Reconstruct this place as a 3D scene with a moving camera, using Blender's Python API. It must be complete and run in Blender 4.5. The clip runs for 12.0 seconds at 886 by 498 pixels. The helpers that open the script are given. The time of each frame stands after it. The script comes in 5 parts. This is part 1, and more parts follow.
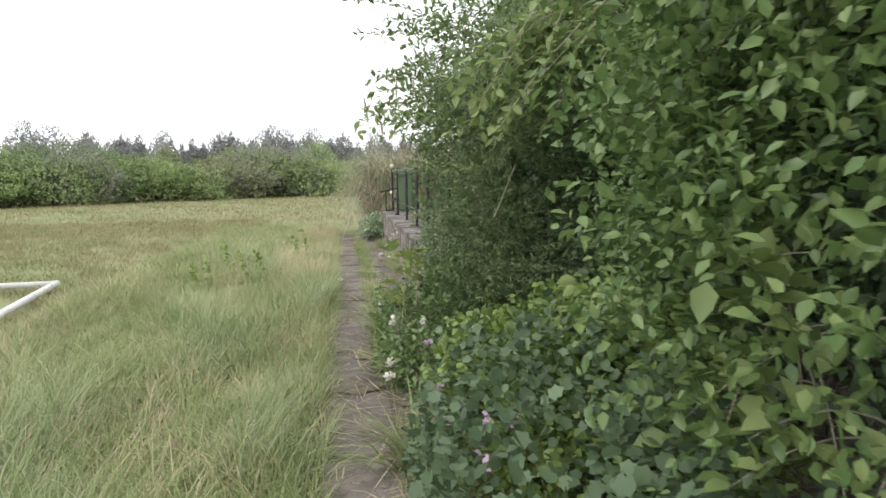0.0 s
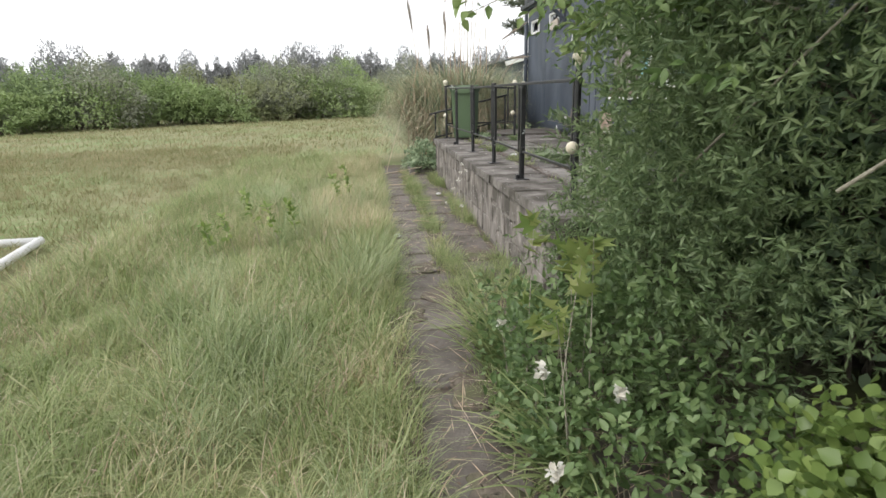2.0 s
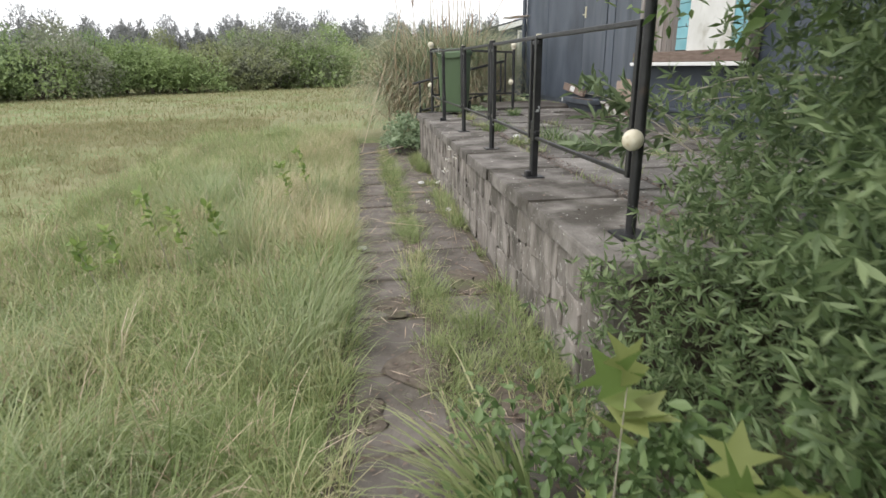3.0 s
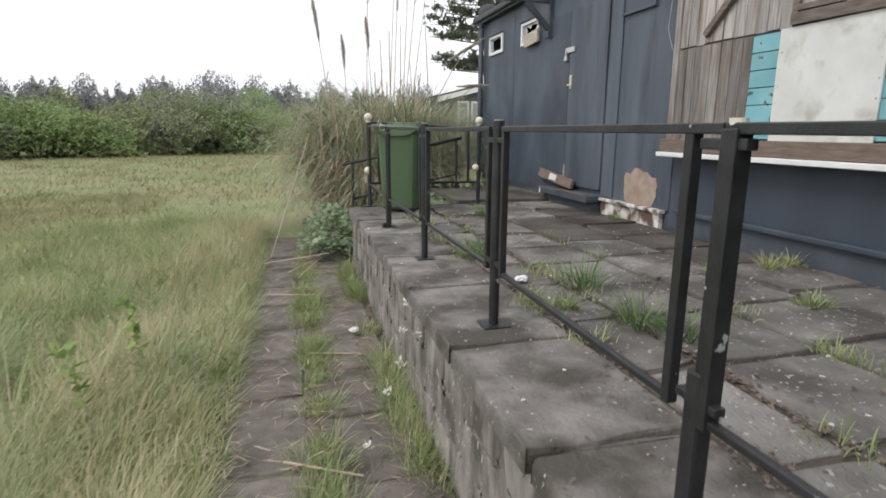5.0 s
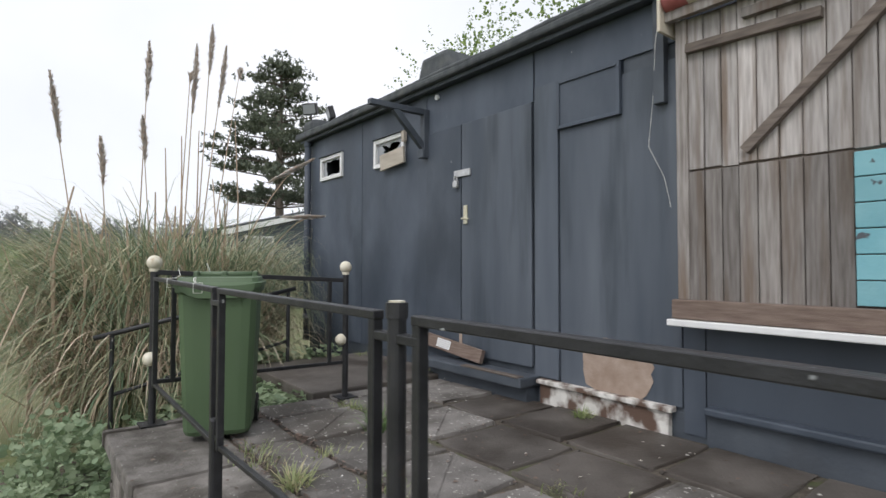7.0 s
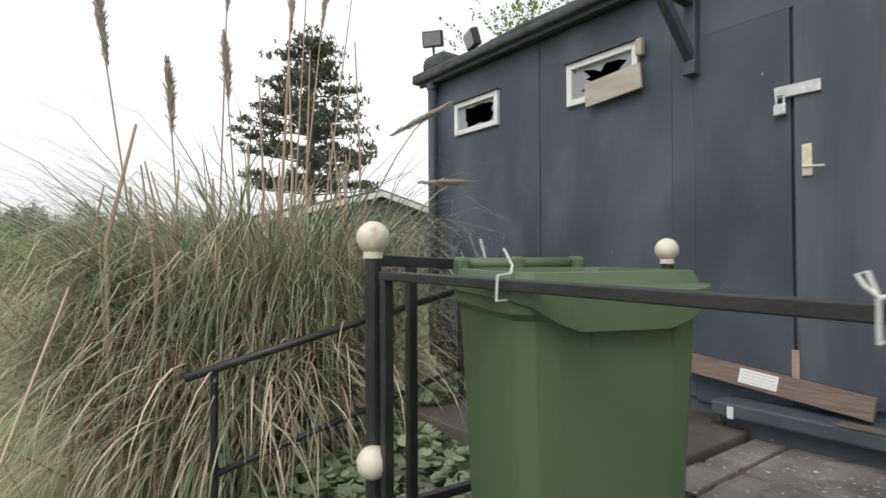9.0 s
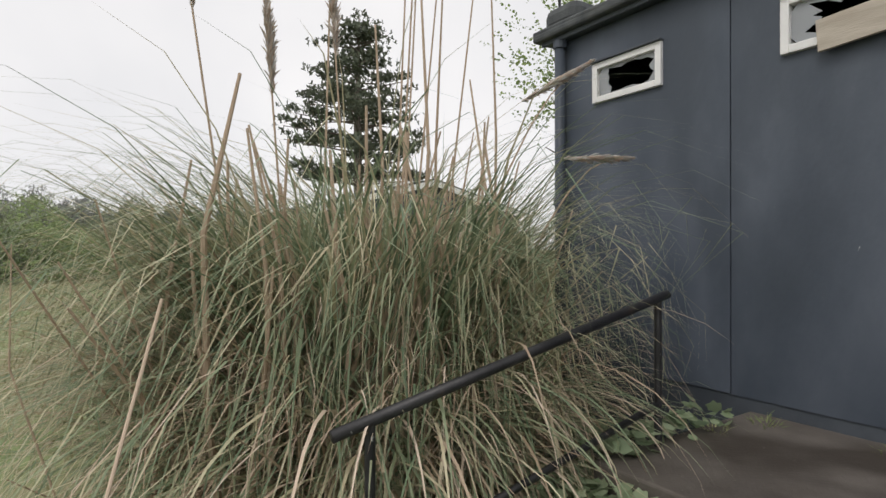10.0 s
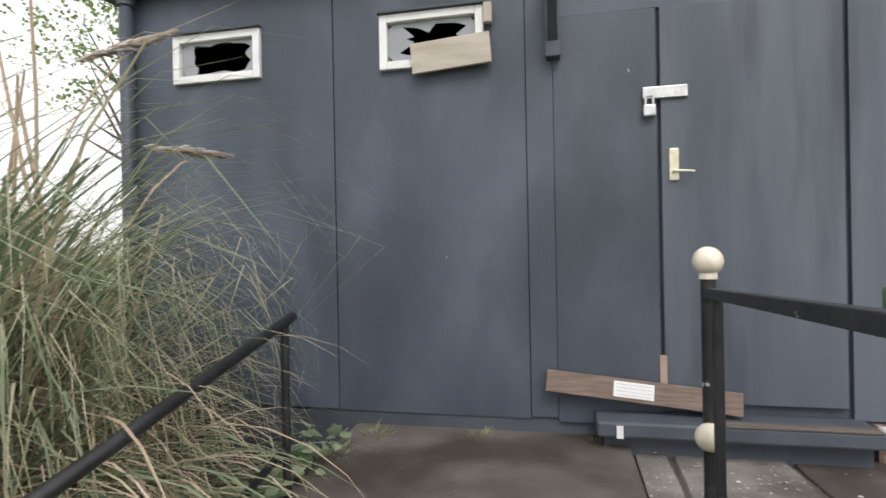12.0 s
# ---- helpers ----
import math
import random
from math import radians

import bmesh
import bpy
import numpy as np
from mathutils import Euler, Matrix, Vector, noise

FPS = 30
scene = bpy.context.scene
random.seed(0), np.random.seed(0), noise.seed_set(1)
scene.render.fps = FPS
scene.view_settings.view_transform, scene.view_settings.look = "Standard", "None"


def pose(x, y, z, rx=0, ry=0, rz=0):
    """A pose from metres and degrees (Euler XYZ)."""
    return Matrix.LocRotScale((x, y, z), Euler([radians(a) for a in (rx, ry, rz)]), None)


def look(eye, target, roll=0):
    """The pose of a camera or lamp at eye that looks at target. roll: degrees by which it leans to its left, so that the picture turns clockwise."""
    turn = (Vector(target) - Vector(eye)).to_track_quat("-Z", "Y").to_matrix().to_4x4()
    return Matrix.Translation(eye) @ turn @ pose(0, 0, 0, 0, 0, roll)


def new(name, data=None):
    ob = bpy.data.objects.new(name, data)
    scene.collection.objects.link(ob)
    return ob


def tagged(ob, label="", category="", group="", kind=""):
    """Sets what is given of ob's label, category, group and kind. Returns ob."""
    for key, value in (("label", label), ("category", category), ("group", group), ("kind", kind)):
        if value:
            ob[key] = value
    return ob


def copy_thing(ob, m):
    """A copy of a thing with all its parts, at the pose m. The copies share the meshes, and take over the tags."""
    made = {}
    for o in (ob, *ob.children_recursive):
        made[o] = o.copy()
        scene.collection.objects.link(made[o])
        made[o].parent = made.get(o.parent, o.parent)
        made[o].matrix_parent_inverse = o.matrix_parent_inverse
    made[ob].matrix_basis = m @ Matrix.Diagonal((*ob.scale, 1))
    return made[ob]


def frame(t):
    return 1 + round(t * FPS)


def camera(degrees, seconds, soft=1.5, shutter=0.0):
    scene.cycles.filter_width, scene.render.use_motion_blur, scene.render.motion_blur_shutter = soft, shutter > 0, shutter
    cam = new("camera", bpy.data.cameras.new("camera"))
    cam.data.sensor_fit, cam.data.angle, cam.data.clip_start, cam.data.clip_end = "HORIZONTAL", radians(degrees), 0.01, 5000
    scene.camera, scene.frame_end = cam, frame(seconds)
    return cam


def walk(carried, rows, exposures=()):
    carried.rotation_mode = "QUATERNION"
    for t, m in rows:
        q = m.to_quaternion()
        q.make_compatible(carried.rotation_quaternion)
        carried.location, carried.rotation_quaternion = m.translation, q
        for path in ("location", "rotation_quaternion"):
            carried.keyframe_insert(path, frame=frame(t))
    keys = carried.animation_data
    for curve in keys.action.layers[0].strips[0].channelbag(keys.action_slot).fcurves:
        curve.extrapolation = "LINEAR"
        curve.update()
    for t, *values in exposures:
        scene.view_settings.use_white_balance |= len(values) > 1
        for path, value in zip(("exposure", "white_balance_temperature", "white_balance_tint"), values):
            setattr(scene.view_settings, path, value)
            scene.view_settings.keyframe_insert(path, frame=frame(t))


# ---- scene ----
cam = camera(77.9, 12.0, shutter=0.13)
PATH = [
    (0, (0.598, 0.82, 1.447), (0.95, 2.771, 1.185), -0.8),
    (0.5, (0.398, 1.289, 1.523), (0.654, 3.244, 1.187), -0.9),
    (1, (0.27, 1.867, 1.482), (0.513, 3.805, 1.055), -0.8),
    (1.5, (0.316, 2.261, 1.552), (0.531, 4.195, 1.088), -1.1),
    (2, (0.313, 2.813, 1.469), (0.545, 4.725, 0.929), -1.5),
    (2.5, (0.441, 3.501, 1.441), (0.709, 5.387, 0.831), -1.3),
    (2.7, (0.504, 3.85, 1.4), (0.771, 5.727, 0.762), -1.2),
    (4.3, (0.757, 6.019, 1.456), (0.986, 7.911, 0.849), -1.6),
    (4.5, (0.748, 6.229, 1.435), (1.035, 8.121, 0.855), -1.4),
    (5, (0.864, 6.881, 1.542), (1.376, 8.768, 1.122), 0.3),
    (5.5, (1.032, 7.522, 1.666), (1.939, 9.284, 1.399), 1.9),
    (6, (1.006, 8.124, 1.696), (2.113, 9.787, 1.603), 1.9),
    (6.5, (1.044, 8.726, 1.681), (2.254, 10.318, 1.705), 1.3),
    (7, (1.01, 9.362, 1.672), (2.241, 10.937, 1.734), 0.1),
    (7.2, (0.977, 9.606, 1.686), (2.2, 11.187, 1.752), -0.3),
    (8.8, (0.994, 11.609, 1.649), (2.2, 13.203, 1.714), 0.1),
    (9, (0.959, 11.834, 1.638), (2.159, 13.434, 1.667), -0.3),
    (9.5, (0.897, 12.556, 1.629), (2.080, 14.168, 1.638), 0.5),
    (10, (0.882, 12.960, 1.669), (1.979, 14.632, 1.666), -0.1),
    (10.5, (0.958, 13.266, 1.676), (2.084, 14.919, 1.663), -0.7),
    (11, (1.011, 13.461, 1.694), (2.309, 14.983, 1.670), -0.1),
    (11.5, (1.070, 13.528, 1.707), (2.835, 14.468, 1.722), -0.4),
    (12, (1.131, 13.471, 1.719), (3.086, 13.893, 1.714), -1.1),
]
# exposure follows the clip's own automatic brightness
EXPOSURES = [(0.0, 0.62, 6500, 10), (0.5, 0.42, 6500, 10), (1.0, 0.38, 6500, 10), (2.0, 0.5, 6500, 10), (2.5, 0.5, 6500, 10), (4.5, 0.26, 6450, 10), (5.5, 0.18, 6300, 11), (6.5, 0.08, 6250, 11), (8.0, 0.06, 6300, 11), (9.0, 0.12, 6500, 11), (9.5, -0.02, 6600, 11), (10.0, -0.14, 6650, 11), (10.5, -0.22, 6700, 12), (11.0, -0.18, 6700, 12), (11.5, 0.08, 6600, 12), (12.0, 0.47, 6500, 12)]
walk(cam, [(t, look(eye, target, roll)) for t, eye, target, roll in PATH], EXPOSURES)

# ---- daylight: bright overcast ----
world = bpy.data.worlds.new("overcast")
scene.world = world
world.use_nodes = True
wn, wl = world.node_tree.nodes, world.node_tree.links
wn.clear()
sky = wn.new("ShaderNodeTexSky")
sky.sky_type, sky.sun_disc = "NISHITA", False
sky.sun_elevation, sky.sun_rotation = radians(48), radians(250)
grey = wn.new("ShaderNodeHueSaturation")
grey.inputs["Saturation"].default_value = 0.12
cloud_noise = wn.new("ShaderNodeTexNoise")
cloud_noise.inputs["Scale"].default_value = 2.2
cloud_noise.inputs["Detail"].default_value = 5
cloud_ramp = wn.new("ShaderNodeValToRGB")
cloud_ramp.color_ramp.elements[0].position, cloud_ramp.color_ramp.elements[0].color = 0.3, (9.6, 9.8, 10.2, 1)
cloud_ramp.color_ramp.elements[1].position, cloud_ramp.color_ramp.elements[1].color = 0.7, (11.8, 11.8, 12.0, 1)
sky_mix = wn.new("ShaderNodeMix")
sky_mix.data_type = "RGBA"
sky_mix.inputs[0].default_value = 0.85
back = wn.new("ShaderNodeBackground")
back.inputs["Strength"].default_value = 0.1
wout = wn.new("ShaderNodeOutputWorld")
wl.new(sky.outputs[0], grey.inputs["Color"])
wl.new(cloud_noise.outputs["Fac"], cloud_ramp.inputs[0])
wl.new(grey.outputs[0], sky_mix.inputs[6])
wl.new(cloud_ramp.outputs[0], sky_mix.inputs[7])
wl.new(sky_mix.outputs[2], back.inputs["Color"])
wl.new(back.outputs[0], wout.inputs[0])
sun = new("sun", bpy.data.lights.new("sun", "SUN"))
sun.data.energy, sun.data.angle, sun.data.color = 1.3, radians(25), (1.0, 0.96, 0.9)
sun.matrix_world = look((-20, -8, 24), (0, 0, 0))

# ---- materials ----
def mat(name, c1, c2, scale=6.0, rough=0.8, bump=0.0, bump_scale=60.0, metal=0.0, stain=None, stain_scale=1.5, stain_at=0.6,
        island=0.0, own=0.0, stretch=(1, 1, 1), thin=0.0, chips=None, chips_at=0.68, chips_scale=30.0, gloss_vary=0.1):
    """A weathered surface: two colours in a grain, stains at a larger scale, chips of another colour, fine relief."""
    m = bpy.data.materials.new(name)
    m.use_nodes = True
    n, l = m.node_tree.nodes, m.node_tree.links
    n.clear()
    out, bsdf = n.new("ShaderNodeOutputMaterial"), n.new("ShaderNodeBsdfPrincipled")
    geo, mp = n.new("ShaderNodeNewGeometry"), n.new("ShaderNodeMapping")
    mp.inputs["Scale"].default_value = stretch
    l.new(geo.outputs["Position"], mp.inputs["Vector"])

    def noisy(s, detail=4.0):
        t = n.new("ShaderNodeTexNoise")
        t.inputs["Scale"].default_value, t.inputs["Detail"].default_value = s, detail
        l.new(mp.outputs[0], t.inputs["Vector"])
        return t.outputs["Fac"]

    def ramp(fac, a, b):
        r = n.new("ShaderNodeMapRange")
        r.inputs[1].default_value, r.inputs[2].default_value = a, b
        l.new(fac, r.inputs[0])
        return r.outputs[0]

    def blend(fac, a, b, mode="MIX"):
        x = n.new("ShaderNodeMix")
        x.data_type, x.blend_type = "RGBA", mode
        for sock, v in ((x.inputs[0], fac), (x.inputs[6], a), (x.inputs[7], b)):
            if isinstance(v, (int, float)):
                sock.default_value = v
            elif isinstance(v, tuple):
                sock.default_value = (*v, 1)
            else:
                l.new(v, sock)
        return x.outputs[2]

    col = blend(ramp(noisy(scale), 0.32, 0.68), c1, c2)
    if stain:
        col = blend(ramp(noisy(stain_scale, 6), stain_at, stain_at + 0.16), col, stain)
    if chips:
        col = blend(ramp(noisy(chips_scale, 3), chips_at, chips_at + 0.02), col, chips)
    for source, amount in ((geo.outputs["Random Per Island"], island), (None, own)):
        if amount:
            if source is None:
                source = n.new("ShaderNodeObjectInfo").outputs["Random"]
            v = n.new("ShaderNodeMapRange")
            v.inputs[3].default_value, v.inputs[4].default_value = 1 - amount, 1 + amount
            l.new(source, v.inputs[0])
            hsv = n.new("ShaderNodeHueSaturation")
            l.new(v.outputs[0], hsv.inputs["Value"])
            l.new(col, hsv.inputs["Color"])
            col = hsv.outputs[0]
    l.new(col, bsdf.inputs["Base Color"])
    rr = n.new("ShaderNodeMapRange")
    rr.inputs[3].default_value, rr.inputs[4].default_value = max(0.05, rough - gloss_vary), min(1, rough + gloss_vary)
    l.new(noisy(scale * 1.7), rr.inputs[0])
    l.new(rr.outputs[0], bsdf.inputs["Roughness"])
    bsdf.inputs["Metallic"].default_value = metal
    if bump:
        bp = n.new("ShaderNodeBump")
        bp.inputs["Strength"].default_value, bp.inputs["Distance"].default_value = bump, 0.01
        l.new(noisy(bump_scale, 6), bp.inputs["Height"])
        l.new(bp.outputs[0], bsdf.inputs["Normal"])
    shader = bsdf.outputs[0]
    if thin:
        tr, mx = n.new("ShaderNodeBsdfTranslucent"), n.new("ShaderNodeMixShader")
        l.new(col, tr.inputs["Color"])
        mx.inputs[0].default_value = thin
        l.new(shader, mx.inputs[1])
        l.new(tr.outputs[0], mx.inputs[2])
        shader = mx.outputs[0]
    l.new(shader, out.inputs[0])
    return m


def leafy(name, colours, thin=0.3, rough=0.5, patch=0.0, patch_scale=0.8, pale=1.3):
    """Leaves or blades: each takes its own colour from a ramp; patch drifts the choice over larger areas."""
    colours = [tuple(min(0.8, v * pale * k) for v, k in zip(c, (1.08, 1.0, 1.12))) for c in colours]
    m = mat(name, colours[0], colours[-1], 9.0, rough, thin=thin)
    n, l = m.node_tree.nodes, m.node_tree.links
    bsdf = next(x for x in n if x.type == "BSDF_PRINCIPLED")
    geo = next(x for x in n if x.type == "NEW_GEOMETRY")
    r = n.new("ShaderNodeValToRGB")
    r.color_ramp.interpolation = "LINEAR"
    while len(r.color_ramp.elements) < len(colours):
        r.color_ramp.elements.new(0.5)
    for i, c in enumerate(colours):
        r.color_ramp.elements[i].position, r.color_ramp.elements[i].color = i / (len(colours) - 1), (*c, 1)
    fac = geo.outputs["Random Per Island"]
    if patch:
        t = n.new("ShaderNodeTexNoise")
        t.inputs["Scale"].default_value, t.inputs["Detail"].default_value = patch_scale, 3
        l.new(geo.outputs["Position"], t.inputs["Vector"])
        s = n.new("ShaderNodeMapRange")
        s.inputs[1].default_value, s.inputs[2].default_value = 0.3, 0.7
        l.new(t.outputs["Fac"], s.inputs[0])
        x = n.new("ShaderNodeMix")
        x.inputs[0].default_value = patch
        l.new(fac, x.inputs[2])
        l.new(s.outputs[0], x.inputs[3])
        fac = x.outputs[0]
    l.new(fac, r.inputs[0])
    l.new(r.outputs[0], bsdf.inputs["Base Color"])
    for x in n:
        if x.type == "BSDF_TRANSLUCENT":
            l.new(r.outputs[0], x.inputs["Color"])
    return m


M_PAINT = mat("dark grey wall paint", (0.047, 0.0605, 0.0825), (0.0885, 0.1055, 0.135), 2.4, 0.55, 0.16, 40, stain=(0.046, 0.058, 0.077), stain_scale=1.7, stain_at=0.5, stretch=(1, 1, 0.5), chips=(0.36, 0.37, 0.38), chips_at=0.77, chips_scale=28, own=0.14)
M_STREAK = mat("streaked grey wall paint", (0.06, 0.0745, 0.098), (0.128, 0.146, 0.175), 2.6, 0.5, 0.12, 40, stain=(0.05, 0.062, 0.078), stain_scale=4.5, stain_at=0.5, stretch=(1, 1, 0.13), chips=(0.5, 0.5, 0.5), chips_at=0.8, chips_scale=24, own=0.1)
# same wall paint, with the shade under the shutter sill put into its colour
M_SILL_SHADE = mat("wall paint darkened for sill shade", (0.045, 0.056, 0.075), (0.06, 0.074, 0.097), 2.2, 0.55, 0.12, 40, stain=(0.045, 0.052, 0.064), stain_scale=1.4, stretch=(1, 1, 0.4))
M_SKIRT = mat("dark grey plinth paint", (0.052, 0.062, 0.078), (0.08, 0.093, 0.111), 4, 0.6, 0.2, 50, stain=(0.04, 0.042, 0.046))
M_FELT = mat("bitumen roof felt", (0.05, 0.056, 0.062), (0.09, 0.098, 0.102), 9, 0.8, 0.4, 90, stain=(0.12, 0.125, 0.12), stain_scale=3)
M_IRON = mat("black painted iron", (0.016, 0.016, 0.018), (0.032, 0.032, 0.035), 14, 0.42, 0.15, 110, chips=(0.4, 0.42, 0.42), chips_at=0.71, chips_scale=16, stain=(0.07, 0.045, 0.03), stain_scale=9, stain_at=0.66)
M_BALL = mat("cream painted knob", (0.62, 0.56, 0.42), (0.75, 0.71, 0.6), 22, 0.5, 0.1, 60, stain=(0.45, 0.33, 0.18), stain_scale=18, stain_at=0.6)
M_WOOD = mat("weathered grey brown boards", (0.165, 0.146, 0.133), (0.3, 0.277, 0.26), 9, 0.85, 0.5, 45, stain=(0.15, 0.112, 0.085), stain_scale=1.6, stain_at=0.5, stretch=(6, 6, 0.5), own=0.3)
M_WOOD_PALE = mat("pale silvered boards", (0.33, 0.302, 0.285), (0.55, 0.515, 0.495), 9, 0.85, 0.5, 45, stain=(0.22, 0.17, 0.135), stain_scale=2.2, stain_at=0.5, stretch=(6, 6, 0.5), own=0.25)
M_WOOD_DARK = mat("dark weathered batten", (0.11, 0.088, 0.075), (0.2, 0.165, 0.14), 10, 0.85, 0.4, 50, stretch=(4, 0.7, 4), own=0.25)
M_WOOD_RED = mat("red brown sill board", (0.14, 0.098, 0.078), (0.22, 0.165, 0.135), 12, 0.8, 0.35, 60, stretch=(6, 0.6, 6))
M_TEAL = mat("peeling turquoise paint", (0.17, 0.4, 0.46), (0.24, 0.48, 0.53), 5, 0.6, 0.2, 50, chips=(0.08, 0.09, 0.1), chips_at=0.66, chips_scale=9, own=0.1)
M_WHITEBOARD = mat("dirty white sheet", (0.62, 0.62, 0.59), (0.74, 0.74, 0.72), 4, 0.5, 0.1, 30, stain=(0.46, 0.45, 0.4), stain_scale=5, stain_at=0.53)
M_WHITE = mat("white gloss paint", (0.74, 0.74, 0.74), (0.82, 0.82, 0.81), 8, 0.4, 0.1, 60, stain=(0.5, 0.48, 0.44), stain_scale=9, stain_at=0.66)
M_STEEL = mat("galvanised steel", (0.5, 0.5, 0.5), (0.68, 0.68, 0.67), 30, 0.35, 0.1, 90, metal=0.7)
M_BRASS = mat("tarnished brass plate", (0.6, 0.55, 0.38), (0.78, 0.75, 0.6), 20, 0.4, metal=0.4)
M_PLY = mat("raw grey plywood", (0.4, 0.35, 0.29), (0.52, 0.47, 0.4), 7, 0.85, 0.2, 50, stretch=(3, 0.5, 3))
M_BARE = mat("bare brown board under peeled paint", (0.3, 0.22, 0.17), (0.42, 0.33, 0.27), 9, 0.85, 0.3, 50)
M_RENDER = mat("peeling white masonry paint", (0.62, 0.6, 0.56), (0.74, 0.72, 0.68), 9, 0.8, 0.4, 40, stain=(0.12, 0.075, 0.055), stain_scale=7, stain_at=0.42)
M_BIN = mat("faded green bin plastic", (0.072, 0.118, 0.058), (0.088, 0.138, 0.07), 3, 0.5, 0.06, 120, stain=(0.105, 0.145, 0.09), stain_scale=2.5, stretch=(1, 1, 0.3))
M_RUBBER = mat("black rubber", (0.012, 0.012, 0.012), (0.025, 0.025, 0.025), 20, 0.75)
M_ROPE = mat("pale nylon rope", (0.66, 0.66, 0.62), (0.78, 0.78, 0.74), 80, 0.8)
M_SLAB = mat("lichened concrete paving", (0.145, 0.133, 0.123), (0.245, 0.228, 0.212), 6, 0.88, 0.9, 55, stain=(0.09, 0.08, 0.07), stain_scale=2.2, stain_at=0.48, chips=(0.42, 0.4, 0.37), chips_at=0.65, chips_scale=42, own=0.22)
M_DAMP = mat("damp brown stained paving", (0.084, 0.073, 0.064), (0.138, 0.122, 0.108), 4, 0.6, 0.45, 60, stain=(0.052, 0.042, 0.034), stain_scale=1.8, stain_at=0.46, chips=(0.26, 0.25, 0.22), chips_at=0.74, chips_scale=42, own=0.15)
M_COPING = mat("pale lichened coping stone", (0.14, 0.127, 0.115), (0.26, 0.24, 0.22), 7, 0.9, 0.9, 50, stain=(0.075, 0.066, 0.055), stain_scale=3.2, stain_at=0.46, chips=(0.4, 0.4, 0.37), chips_at=0.68, chips_scale=40, own=0.15)
M_PATH = mat("dark damp path slab", (0.13, 0.112, 0.1), (0.21, 0.185, 0.165), 8, 0.85, 0.6, 60, stain=(0.09, 0.078, 0.062), stain_scale=3, stain_at=0.5, chips=(0.34, 0.31, 0.26), chips_at=0.73, chips_scale=40, own=0.2)
M_STONE = mat("rubble sandstone", (0.18, 0.16, 0.14), (0.34, 0.31, 0.285), 11, 0.92, 1.0, 38, stain=(0.095, 0.085, 0.072), stain_scale=5, stain_at=0.48, chips=(0.42, 0.41, 0.385), chips_at=0.66, chips_scale=48, own=0.12, stretch=(1, 1, 0.45))
M_MORTAR = mat("old harled mortar", (0.13, 0.115, 0.1), (0.24, 0.22, 0.2), 13, 0.95, 1.0, 60, stain=(0.075, 0.075, 0.05), stain_scale=4, chips=(0.44, 0.43, 0.4), chips_at=0.63, chips_scale=48, stretch=(1, 1, 0.5))
M_BRICK = mat("dark old brick", (0.12, 0.07, 0.055), (0.19, 0.125, 0.1), 20, 0.9, 0.5, 60, own=0.2)
M_SOIL = mat("dark soil and leaf litter", (0.1, 0.08, 0.065), (0.18, 0.15, 0.12), 22, 0.95, 0.9, 60, stain=(0.12, 0.13, 0.06), stain_scale=2.5, stain_at=0.5)
M_MUD = mat("dark joint soil", (0.065, 0.054, 0.043), (0.12, 0.1, 0.078), 30, 0.95, 0.9, 70, stain=(0.09, 0.1, 0.045), stain_scale=6, stain_at=0.52)
M_SAPLING = leafy("light sapling leaves", [(0.12, 0.2, 0.05), (0.2, 0.29, 0.08), (0.29, 0.37, 0.12)], 0.4, 0.5)
M_GROUND = mat("meadow turf", (0.18, 0.2, 0.09), (0.255, 0.24, 0.13), 0.55, 0.95, 1.0, 22, stain=(0.17, 0.23, 0.085), stain_scale=0.25, stain_at=0.45, chips=(0.28, 0.265, 0.15), chips_at=0.6, chips_scale=7)
# near-black colour that stands in for the shade inside the clubhouse
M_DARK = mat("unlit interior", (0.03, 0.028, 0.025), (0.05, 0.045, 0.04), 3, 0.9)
M_BARK = mat("grey brown bark", (0.1, 0.08, 0.065), (0.19, 0.16, 0.135), 18, 0.9, 0.8, 40, stretch=(3, 3, 0.6))
M_STEM = mat("pale woody stem", (0.26, 0.235, 0.19), (0.4, 0.37, 0.3), 30, 0.85, 0.4, 60)
M_STRAW = leafy("dry straw", [(0.34, 0.265, 0.165), (0.5, 0.425, 0.28), (0.66, 0.59, 0.43)], 0.15, 0.7, pale=1.05)
M_PLUME = leafy("pampas plume", [(0.5, 0.44, 0.33), (0.62, 0.57, 0.46), (0.7, 0.66, 0.56)], 0.7, 0.8, pale=1.3)
M_CANVAS_R = mat("faded red canvas", (0.3, 0.085, 0.08), (0.38, 0.125, 0.115), 9, 0.9, 0.2, 80)
M_CANVAS_W = mat("soiled cream canvas", (0.58, 0.52, 0.42), (0.68, 0.62, 0.52), 9, 0.9, 0.2, 80)
M_GREEN_A = leafy("fresh broad leaves", [(0.04, 0.08, 0.024), (0.085, 0.15, 0.045), (0.13, 0.205, 0.066), (0.22, 0.3, 0.11)], 0.35, 0.45, 0.25, 1.6)
# lighter version of the elder greens; light from above is put into the colour
M_ELDER = leafy("elder leaves brightened as if sunlit", [(0.1, 0.165, 0.05), (0.17, 0.25, 0.08), (0.25, 0.335, 0.125)], 0.4, 0.5)
M_GREEN_B = leafy("dull narrow leaves", [(0.045, 0.078, 0.03), (0.09, 0.135, 0.056), (0.165, 0.22, 0.1)], 0.35, 0.55, 0.3, 1.3, 1.8)
M_GREEN_C = leafy("bramble leaves", [(0.075, 0.128, 0.034), (0.14, 0.22, 0.055), (0.24, 0.33, 0.09)], 0.35, 0.45, 0.35, 2.5)
